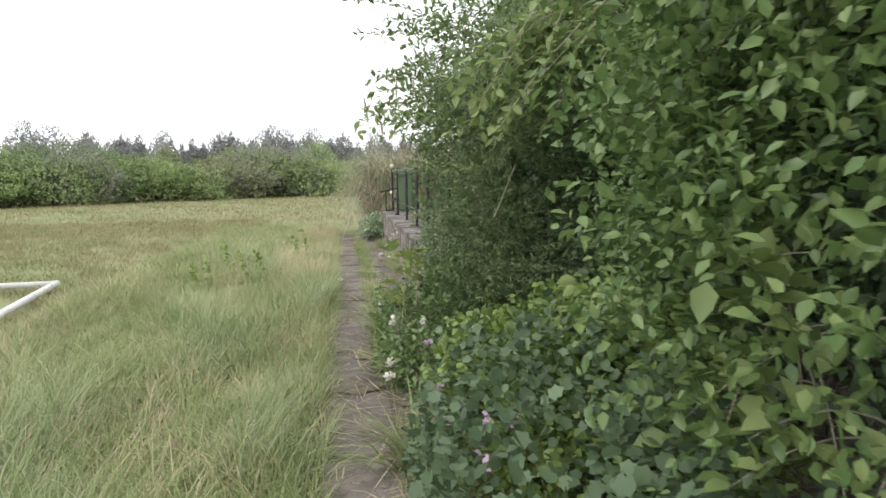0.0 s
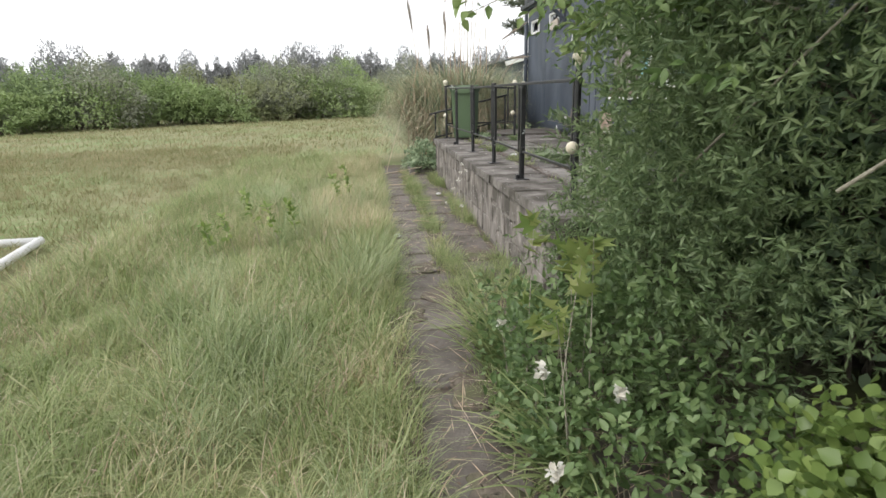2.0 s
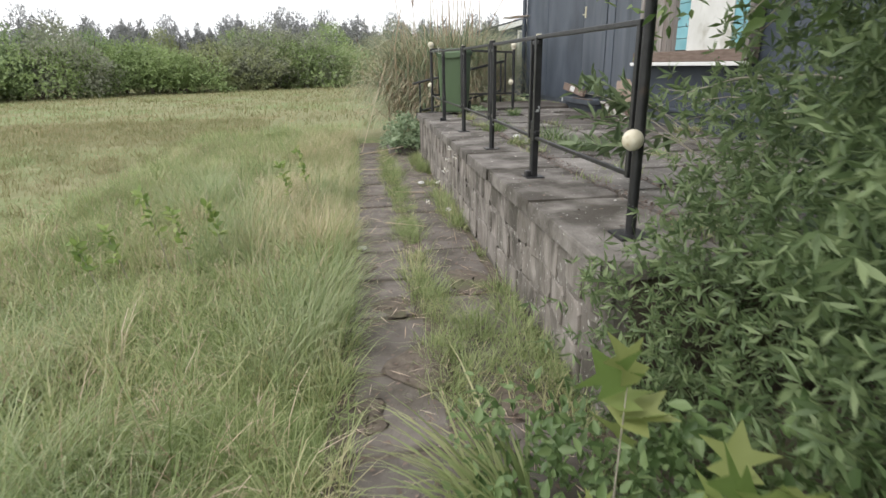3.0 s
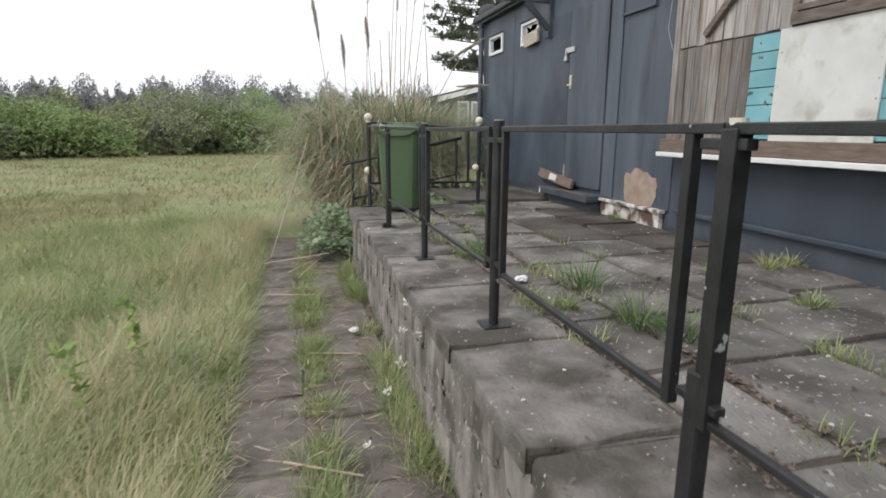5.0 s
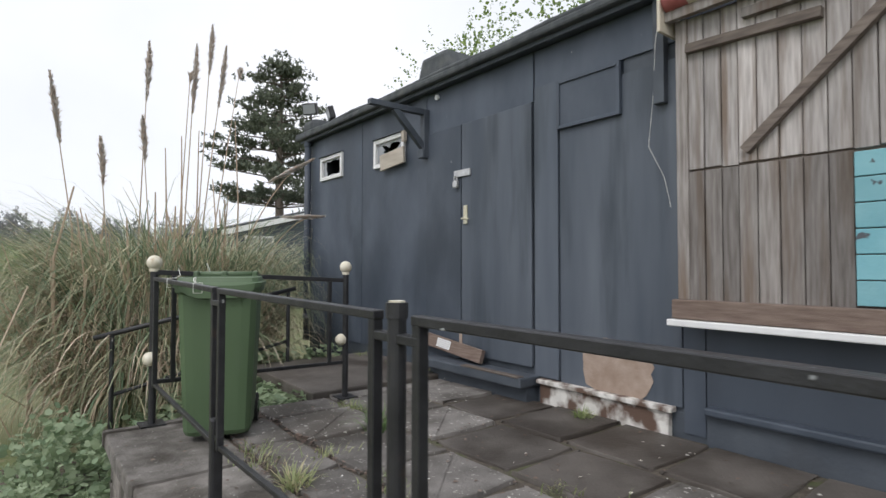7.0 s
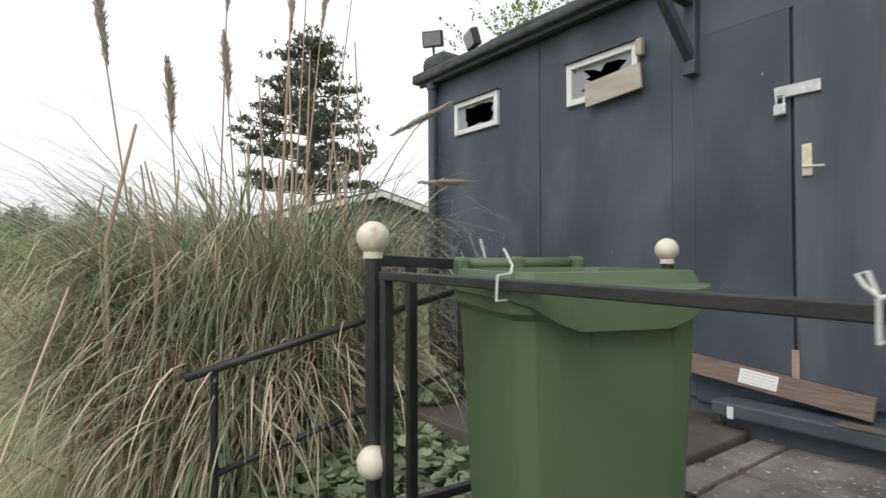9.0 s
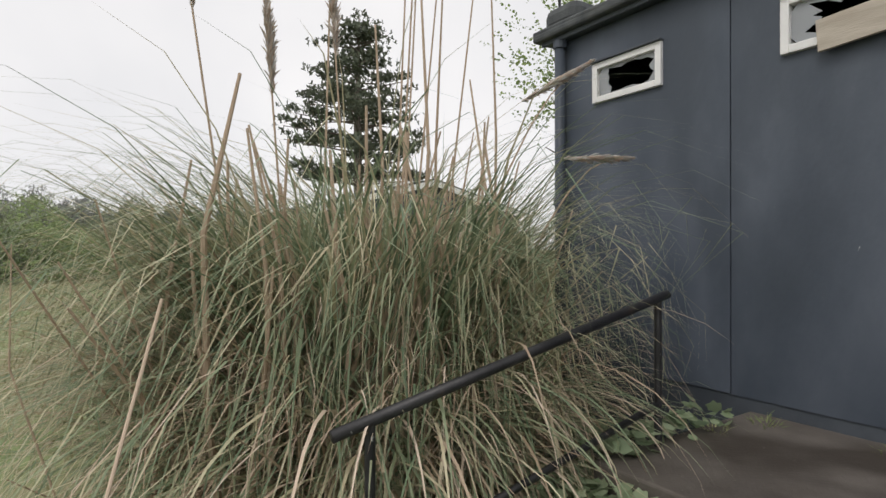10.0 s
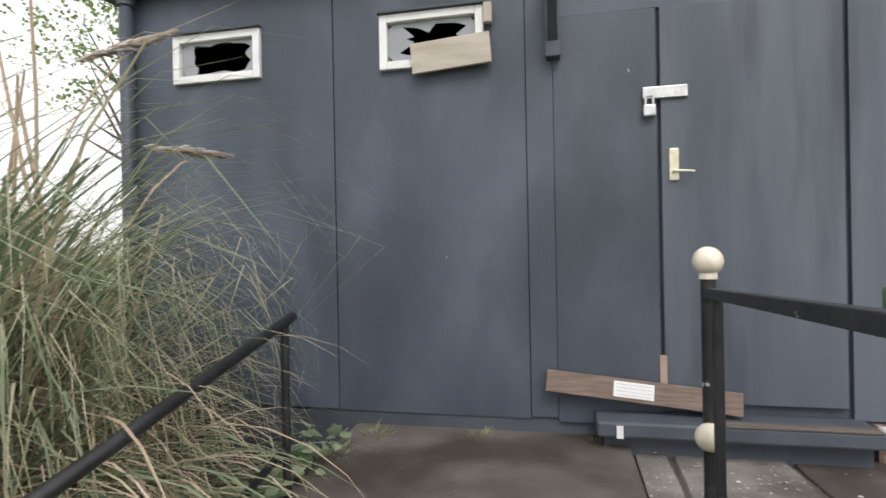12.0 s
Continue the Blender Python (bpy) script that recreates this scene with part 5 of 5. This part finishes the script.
# long blades arching forward over the handrail and towards the wall
for name, n, seed, material, w in (("front_blades", 300, 39, M_PAMPAS, 0.024), ("front_straw", 170, 40, M_STRAW, 0.02)):
    rng = np.random.default_rng(seed)
    p = np.stack([rng.uniform(1.8, 3.0, n), rng.uniform(15.15, 15.6, n), rng.uniform(0.1, 0.6, n)], 1)
    v, t = blades(p, rng.uniform(1.0, 1.7, n), rng.uniform(0.7, 1.2, n) * w, rng.normal(-1.7, 0.6, n), rng.uniform(0.05, 0.5, n), rng.uniform(1.5, 2.9, n), 11, 1.5)
    stray = (v[:, 0] > 3.4).reshape(n, -1).any(1)
    t = t[~stray[t[:, 0] // (len(v) // n)]]
    v[:, 2] = np.maximum(v[:, 2], 0.05)
    linked(name, tri_mesh(v, t, material), pampas)
PC = np.array((2.3, 16.15, 0.0))
g = random.Random(9)
BUNDLES = ((1.35, 15.6), (1.45, 15.7), (1.75, 15.7), (2.2, 15.5), (2.25, 15.6), (2.3, 15.55), (2.35, 15.6), (2.6, 15.7), (2.7, 15.6), (2.75, 15.7))
for i in range(110):
    x, y = BUNDLES[i % 10]
    x, y = x + g.gauss(0, 0.13), y + g.choice((0.2, -0.15, -0.3)) + g.gauss(0, 0.1)
    if i < 58:
        tip = (x + g.gauss(0, 0.1), y + g.uniform(-0.15, 0.15), g.choice((g.uniform(1.3, 1.9), g.uniform(1.7, 2.3), g.uniform(1.9, 2.5), g.uniform(2.4, 3.3) if i % 3 == 0 else g.uniform(1.8, 2.4))))
    else:
        tip = (x + g.uniform(-0.9, 0.9), 15.1 + g.uniform(0, 0.6), g.uniform(0.7, 2.1))
    r = g.uniform(0.009, 0.016) if i < 58 else g.uniform(0.004, 0.011)
    a, b = Vector((x, y, 0.2)), Vector(tip)
    sway = Vector((g.gauss(0, 0.05), g.gauss(0, 0.05), 0))
    part("straw_stalk", tube(bmesh.new(), (a, a.lerp(b, 0.35) + sway, a.lerp(b, 0.7) + sway * 1.3, b), (r, r * 0.95, r * 0.8, r * 0.45), 6), M_STRAW, pampas)
PLUMES = [((1.7, 16.0), (1.24, 15.9, 3.55), 0.7), ((1.85, 15.8), (1.66, 15.8, 2.95), 0.5), ((2.0, 16.0), (2.12, 16.0, 4.1), 0.65), ((2.25, 15.9), (2.05, 15.9, 3.25), 0.5), ((2.4, 15.9), (2.58, 15.9, 4.15), 0.8), ((2.5, 16.0), (2.93, 16.0, 4.25), 0.75), ((2.6, 15.9), (3.86, 15.6, 2.98), 0.65), ((2.7, 15.6), (3.84, 15.25, 2.25), 0.5), ((2.6, 16.2), (2.8, 16.1, 4.5), 0.6), ((2.5, 15.7), (3.0, 15.7, 3.9), 0.1), ((2.3, 15.7), (2.45, 15.6, 3.7), 0.1)]
for (x, y), tip, pl in PLUMES:
    base, tipv = Vector((x, y, 0.3)), Vector(tip)
    droop = tip[0] > 3.5
    pts = [base.lerp(tipv, f / 8) + Vector((0, 0, (0.9 if droop else 0.0) * 4 * (f / 8) * (1 - f / 8) * 0.6)) for f in range(9)]
    pm = part("plume_stalk", tube(bmesh.new(), pts, [0.010 - 0.0008 * k for k in range(9)]), M_STRAW, pampas)
    rng = np.random.default_rng(int(x * 100 + tip[2] * 7))
    n = int(1500 * pl)
    s = rng.random(n)
    d = np.array((tipv - pts[-2]).normalized())
    pos = np.array(tipv)[None] - d[None] * (s * pl)[:, None]
    way = unit(d[None] * 3.4 + rng.normal(0, 0.6, (n, 3)) + (0.5, 0, -0.1))
    v, t = strewn(pos, way, (0.035 + 0.06 * np.sin(np.clip(s * 3.0, 0.1, 3.0))) * rng.uniform(0.6, 1.2, n), 0.1)
    linked("plume", tri_mesh(v, t, M_PLUME), pm)

# low herbs over the steps
def herb_patch(x0, x1, y0, y1, z, n, seed, label):
    global rng
    rng = np.random.default_rng(seed)
    p = np.stack([rng.uniform(x0, x1, n), rng.uniform(y0, y1, n), z + rng.uniform(0, 0.14, n)], 1)
    way = np.stack([rng.normal(0, 1, n), rng.normal(0, 1, n), rng.uniform(-0.1, 0.5, n)], 1)
    v, t = strewn(p, way, rng.uniform(0.045, 0.085, n), 1.0, LOBED, LOBED_T, 0.35)
    linked("herb_patch", tri_mesh(v, t, M_HERB), None, label, "herbs", kind="stuff")


for i, (x0, x1, z) in enumerate(((2.44, 2.8, 0.55), (2.1, 2.46, 0.42), (1.78, 2.12, 0.27), (1.45, 1.8, 0.12))):
    herb_patch(x0, x1, 13.2, 14.75, z, 620, 60 + i, "lobed green leaves covering the steps")
herb_patch(1.0, 1.5, 13.3, 14.2, 0.12, 350, 66, "lobed green leaves by the bottom step")
herb_patch(2.8, 3.7, 14.5, 14.75, 0.70, 120, 67, "lobed green leaves by the landing")

shrub("step_herbs", "mound of grey green lobed herbs beside the steps", (1.38, 13.95, 0.12), (0.42, 0.55, 0.4), M_HERB, (1.4, 13.9, 0), 28, limbs=4, twigs=620, per=4, size=0.055, wide=0.9, twig=0.12, shape=LOBED, shape_t=LOBED_T, keep=lambda p: p[:, 2] > 0.02)

# ---- hedge across the field ----
def hedge_bush(x, y, r, h, k, seed):
    s = thing("hedge_bush", (x, y, 0), ("olive", "fresh green", "deep green", "grey green")[k] + " shrub in the overgrown field hedge", "hedge", "hedge bushes")
    v, t = foliage((x, y, h * 0.4), (r, r * 0.8, h * 0.6), 2600, 5, 0.15, 0.8, seed, 0.5, 0.62, 0.5, lambda p: p[:, 2] > -0.1, DIAMOND, DIAMOND_T)
    linked("leaves", tri_mesh(v, t, M_HEDGES[k]), s)
    g2 = random.Random(seed)
    for i in range(4):
        a, f = g2.uniform(0, 6.28), g2.uniform(0.2, 0.8)
        tip = (x + r * f * math.cos(a), y + r * f * math.sin(a), h * g2.uniform(0.85, 1.12))
        part("limb", stems(bmesh.new(), (x, y, 0), [tip], 0.05, g2), M_BARK, s)


g = random.Random(17)
n = 26
for i in range(n):
    f = i / (n - 1)
    x, y = -34 + 42 * f, 28.5 + 28 * f
    hedge_bush(x + g.uniform(-0.6, 0.6), y + g.uniform(-1, 1), g.uniform(1.9, 2.9), g.uniform(1.9, 3.2), g.choice((0, 0, 1, 2, 3, 1)), 200 + i)
for i in range(12):
    f = (i + g.uniform(-0.3, 0.3)) / 11
    x, y = -35 + 42 * f, 31.5 + 28 * f
    hedge_bush(x, y, g.uniform(1.7, 2.6), g.choice((2.7, 3.0, 3.3, 3.8)), g.choice((0, 1, 1, 2)), 240 + i)

# ---- far conifers ----
def conifer(seed, h):
    s = thing("far_tree", (0, 0, -500), "tree in the distant shelter belt, coloured pale with haze", "tree", "distant shelter belt")
    slim = (0.3, 0.19, 0.26, 0.22)[seed % 4]
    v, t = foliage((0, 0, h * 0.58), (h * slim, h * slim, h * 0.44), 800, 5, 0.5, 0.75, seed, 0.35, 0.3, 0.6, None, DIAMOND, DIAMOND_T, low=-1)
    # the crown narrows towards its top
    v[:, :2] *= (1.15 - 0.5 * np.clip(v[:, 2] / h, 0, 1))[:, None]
    me = tri_mesh(v, t, M_FAR_HAZE)
    c = new("crown", me)
    c.parent = s
    me = finish(rod(bmesh.new(), (0, 0, 0), (0, 0, h * 0.8), h * 0.02, h * 0.008, 7), M_BARK)
    c = new("trunk", me)
    c.parent = s
    return s


kinds = [conifer(300 + i, h) for i, h in enumerate((12, 10, 13, 9.5))]
first = set()
for i in range(150):
    f = i / 149
    x, y = -130 + 195 * f, 118 + 38 * f + g.uniform(-8, 8)
    k = g.randrange(4)
    m = pose(x + g.uniform(-2, 2), y, 0, 0, 0, g.uniform(0, 360)) @ Matrix.Scale(g.uniform(0.8, 1.06), 4)
    if k not in first:
        first.add(k)
        kinds[k].matrix_basis = m
    else:
        copy_thing(kinds[k], m)

# ---- pine behind the hut ----
def pine():
    s = thing("pine_tree", (11.8, 36.8, 0), "tall dark green pine behind the hut", "tree")
    part("trunk", rod(rod(bmesh.new(), (11.8, 36.8, 0), (11.7, 36.8, 7), 0.28, 0.18, 10), (11.7, 36.8, 7), (11.8, 36.8, 12.6), 0.18, 0.03, 10), M_BARK, s)
    g = random.Random(4)
    pos = []
    for tier in range(10):
        z = 4.5 + tier * 0.8 + g.uniform(-0.12, 0.12)
        full = (3.3, 4.1, 4.2, 3.6, 3.3, 2.7, 2.5, 1.8, 1.3, 0.8)[tier]
        turn = g.uniform(0, 6.28)
        for k in range(6):
            reach = full * g.uniform(0.5, 1.05)
            a = turn + k * 1.047 + g.uniform(-0.35, 0.35)
            foot = Vector((11.75, 36.8, z + g.uniform(-0.4, 0.4)))
            tip = foot + Vector((reach * math.cos(a), reach * math.sin(a), reach * g.uniform(0.0, 0.16)))
            part("limb", rod(bmesh.new(), foot, tip, 0.05, 0.015, 5), M_BARK, s)
            # flat plates of needles towards the end of each limb
            for c in range(3 + int(reach * 1.9)):
                f = g.uniform(0.38, 1.02)
                q = foot.lerp(tip, f) + Vector((g.gauss(0, 0.32), g.gauss(0, 0.32), g.uniform(0, 0.3)))
                for j in range(12):
                    pos.append((q.x + g.gauss(0, 0.22), q.y + g.gauss(0, 0.22), q.z + abs(g.gauss(0, 0.12))))
    global rng
    rng = np.random.default_rng(77)
    pos = np.array(pos)
    way = unit(rng.normal(0, 1, pos.shape) + (0, 0, 0.5))
    v, t = strewn(pos, way, rng.uniform(0.16, 0.27, len(pos)), 0.36, TUFT, TUFT_T)
    linked("needles", tri_mesh(v, t, M_NEEDLE), s)


pine()


def leafy_tree(x, y, h, r, seed):
    s = thing("sycamore_tree", (x, y, 0), "thin spring foliage of a tree behind the clubhouse", "tree")
    part("trunk", rod(bmesh.new(), (x, y, 0), (x, y, h * 0.7), 0.25, 0.1, 10), M_BARK, s)
    g = random.Random(seed)
    for i in range(26):
        a, z = g.uniform(0, 6.28), g.uniform(h * 0.4, h * 0.7)
        bm = rod(bmesh.new(), (x, y, z), (x + r * math.cos(a) * g.uniform(0.6, 1), y + r * math.sin(a) * g.uniform(0.6, 1), z + g.uniform(0.3, 3)), 0.07, 0.015, 6)
        part("limb", bm, M_BARK, s)
    v, t = foliage((x, y, h * 0.72), (r, r, h * 0.3), 750, 6, 0.13, 0.85, seed, 0.6, 0.3, 0.6)
    linked("leaves", tri_mesh(v, t, M_GREEN_C), s)


leafy_tree(15.4, 20.0, 12.0, 2.7, 91)
leafy_tree(16.2, 26.8, 11.0, 1.6, 92)

# ---- litter on the path and terrace ----
def litter(n, x0, x1, y0, y1, z, seed, material, size, wide, name, label):
    global rng
    rng = np.random.default_rng(seed)
    pos = np.stack([rng.uniform(x0, x1, n), rng.uniform(y0, y1, n), z + rng.uniform(0.0, 0.012, n)], 1)
    way = np.stack([rng.normal(0, 1, n), rng.normal(0, 1, n), rng.normal(0, 0.06, n)], 1)
    v, t = strewn(pos, way, rng.uniform(0.5, 1.3, n) * size, wide, LEAF * (1, 1, min(1.0, wide * 2)), LEAF_T, 0.15)
    linked(name, tri_mesh(v, t, material), None, label, "litter", kind="stuff")


M_DEAD = leafy("dead brown leaves", [(0.1, 0.078, 0.056), (0.16, 0.125, 0.09), (0.24, 0.195, 0.14)], 0.1, 0.8, pale=1.0)
litter(3000, 0.4, 1.45, 0, 14, 0.012, 81, M_DEAD, 0.023, 0.6, "dead_leaves", "small dead leaves strewn over the path")
litter(1300, 0.4, 1.45, 0, 14, 0.014, 82, M_STRAW, 0.12, 0.04, "straw_litter", "dry straw scattered over the path")
litter(700, 1.45, 4.0, 6.3, 13.1, TOP + 0.006, 83, M_DEAD, 0.022, 0.6, "terrace_litter", "crumbs of dead leaf on the terrace")
litter(1600, 1.93, 2.06, 6.3, 13.1, TOP + 0.0, 86, M_DEAD, 0.02, 0.6, "coping_litter", "dead leaves and crumbs along the coping joint")
grass("terrace_joint_grass", tuft_field(2600, 1.96, 2.04, 6.3, 13.0, lambda p: np.sin(p[:, 1] * 4.3) + 0.7 * np.sin(p[:, 1] * 11) > 0.5, 87, 22, 0.05), 0.05, 0.16, 0.005, M_GRASS, "grass seedlings in the terrace joint").location.z = TOP + 0.03
grass("terrace_joint_grass", tuft_field(2600, 2.26, 2.36, 6.3, 13.0, lambda p: np.sin(p[:, 1] * 3.3 + 1) + 0.7 * np.sin(p[:, 1] * 9) > 0.8, 88, 22, 0.05), 0.04, 0.12, 0.005, M_GRASS, "grass seedlings in the terrace joint").location.z = TOP + 0.03
grass("terrace_joint_grass", tuft_field(2200, 2.84, 2.9, 6.3, 13.0, lambda p: np.sin(p[:, 1] * 2.9 + 2) + 0.7 * np.sin(p[:, 1] * 10) > 0.7, 89, 22, 0.04), 0.03, 0.1, 0.005, M_GRASS, "grass seedlings in the terrace joint").location.z = TOP + 0.03
litter(1500, 2.27, 2.36, 6.3, 13.1, TOP - 0.01, 93, M_DEAD, 0.025, 0.6, "joint_litter", "dead leaf crumbs caught in the paving joint")
litter(160, 1.45, 4.0, 6.3, 13.1, TOP + 0.008, 84, M_PETAL, 0.02, 0.8, "paint_flakes", "pale flakes of paint on the paving")
litter(260, 0.6, 1.6, 0.5, 5.5, 0.05, 85, M_STRAW, 0.3, 0.016, "dead_stems", "dead stems under the bushes")
g = random.Random(88)
for i in range(26):
    x, y, r = g.uniform(0.42, 1.35), g.uniform(0.6, 8.5), g.uniform(0.1, 0.24)
    bm = ball(bmesh.new(), (0, 0, 0), r, 0.07)
    for v in bm.verts:
        v.co.x *= 0.7 + 0.25 * math.sin(3 * math.atan2(v.co.y, v.co.x) + i)
        v.co += Vector((g.uniform(-1, 1), g.uniform(-1, 1), 0)) * 0.012
    bmesh.ops.translate(bm, verts=bm.verts, vec=(x, y, 0.002))
    tagged(part("soil_patch", bm, M_SOIL, smooth=True), "dark soil washed over the path slabs", "soil", "soil on the path")
for a, b in (((0.55, 12.1, 0.03), (1.05, 11.9, 0.05)), ((0.9, 10.6, 0.02), (1.25, 10.5, 0.02)), ((0.45, 13.3, 0.05), (1.2, 13.0, 0.2)), ((0.75, 12.9, 0.03), (1.1, 13.5, 0.04)), ((1.3, 14.0, 0.05), (0.85, 12.6, 0.04)), ((1.1, 15.0, 1.5), (0.55, 13.6, 0.05)), ((0.75, 9.3, 0.02), (1.1, 9.1, 0.02))):
    tagged(part("fallen_stalk", rod(bmesh.new(), a, b, 0.006, 0.004, 7), M_STRAW), "dry fallen pampas stalk on the path", "stalk", "fallen stalks")
for x, y, z in ((0.52, 8.55, 0.02), (2.09, 9.69, TOP + 0.008), (1.25, 10.9, 0.04)):
    bm = ball(bmesh.new(), (x, y, z + 0.012), 0.035, 0.4)
    for v in bm.verts:
        v.co += Vector((g.uniform(-1, 1), g.uniform(-1, 1), g.uniform(-0.5, 0.5))) * 0.01
    tagged(part("paper_scrap", bm, M_WHITE), "crumpled scrap of white paper", "litter")

# ---- paving and stones, piece by piece ----
def piece(name, me, parent, x, y, z, sx, sy, sz, tilt=0.0, gg=random.Random(2)):
    ob = new(name, me)
    ob.parent = parent
    ob.location = Vector((x, y, z)) - ORIGIN[parent.name]
    ob.rotation_euler = (gg.uniform(-tilt, tilt), gg.uniform(-tilt, tilt), gg.uniform(-tilt, tilt))
    ob.scale = (sx, sy, sz)
    return ob


def slab_mesh(seed, wear, material, chamfer=0.016):
    """A unit paving slab, centred: an uneven outline with worn corners and a rounded upper edge."""
    g = random.Random(seed)
    bm = bmesh.new()
    rings = []
    ring = []
    for i in range(16):
        side, f = divmod(i, 4)
        x, y = 0.5, (-0.485, -0.2, 0.16, 0.485)[f]
        x, y = x - g.uniform(0, wear) * (1.6 if f in (0, 3) else 0.6), y + (0 if f in (0, 3) else g.uniform(-0.08, 0.08))
        ring.append(((x, y), (-y, x), (-x, -y), (y, -x))[side])
    for f, z in ((1, -0.5), (1, 0.25), (1 - chamfer, 0.46), (1 - 2.2 * chamfer, 0.5)):
        rings.append([bm.verts.new((x * f, y * f, z + (g.uniform(-0.05, 0.05) if z > 0.4 else 0))) for x, y in ring])
    for p, q in zip(rings, rings[1:]):
        for i in range(16):
            bm.faces.new((p[i], p[(i + 1) % 16], q[(i + 1) % 16], q[i]))
    bm.faces.new(rings[-1])
    return finish(bm, material)


copes = [slab_mesh(505 + i, 0.018, M_COPING, 0.012) for i in range(4)]
slabs = [slab_mesh(500 + i, 0.045, M_SLAB) for i in range(6)]
damp = [slab_mesh(540 + i, 0.04, M_DAMP) for i in range(3)]
tiles = [slab_mesh(510 + i, 0.035, M_PATH) for i in range(5)]
rocks = [slab_mesh(520 + i, 0.16, M_STONE, 0.05) for i in range(8)]
g = random.Random(23)
# coping
y = 6.14
while y < 13.1:
    d = min(g.uniform(0.75, 1.0), 13.16 - y)
    piece("coping_slab", g.choice(copes), wall, 1.70, y + d / 2, 0.662, 0.545, d - 0.006, 0.08, 0.006)
    y += d
# terrace slabs
for i, (x0, x1) in enumerate(((1.99, 2.3), (2.31, 2.86), (2.875, 3.41), (3.425, 4.03))):
    y = 5.66 + (0.0, 0.12, -0.03, 0.2)[i]
    while y < 13.14:
        d = min(g.choice((0.53, 0.55, 0.6, 0.53)), 13.15 - y)
        if d < 0.1:
            break
        wet = i == 3 and 9.4 < y < 12.4 or i == 2 and 10.6 < y < 11.8
        if y > 6.1:
            piece("paving_slab", g.choice(damp if wet else slabs), terrace, (x0 + x1) / 2, y + d / 2, 0.665 + g.uniform(-0.008, 0.006), x1 - x0 - g.uniform(0.0, 0.03), d - g.uniform(0.0, 0.03), 0.07, 0.016)
        y += d
# path slabs in two columns
path = thing("garden_path", (0.9, 7, 0), "sunken path of dark concrete slabs", "path", kind="structure")
for x0, x1, start in ((0.43, 0.86, -1.0), (0.98, 1.42, 3.2)):
    y = start
    while y < 14.2:
        d = g.choice((0.6, 0.75, 0.9, 0.62))
        piece("path_slab", g.choice(tiles), path, (x0 + x1) / 2 + g.uniform(-0.02, 0.02), y + d / 2, -0.028 + g.uniform(-0.008, 0.008), x1 - x0 - 0.02, d - g.uniform(0.006, 0.02), 0.06, 0.008)
        y += d
# rubble face: large uneven stones nearly flush with the mortar
for z0, z1, lo, hi in ((0.0, 0.21, 0.2, 0.42), (0.2, 0.42, 0.14, 0.34), (0.41, 0.63, 0.18, 0.4)):
    y = 6.17 - g.uniform(0, 0.1)
    while y < 13.05:
        d = min(g.uniform(lo, hi), 13.12 - y)
        h = (z1 - z0) * g.uniform(0.85, 1.12)
        ob = piece("stone", g.choice(rocks), wall, 1.487, y + d / 2, min((z0 + z1) / 2 + g.uniform(-0.02, 0.02), 0.622 - h / 2), h * 1.03, d * 1.03, 0.014 + g.uniform(0, 0.012))
        ob.rotation_euler = (g.uniform(-0.09, 0.09), radians(-90) + g.uniform(-0.03, 0.03), g.uniform(-0.03, 0.03))
        y += d
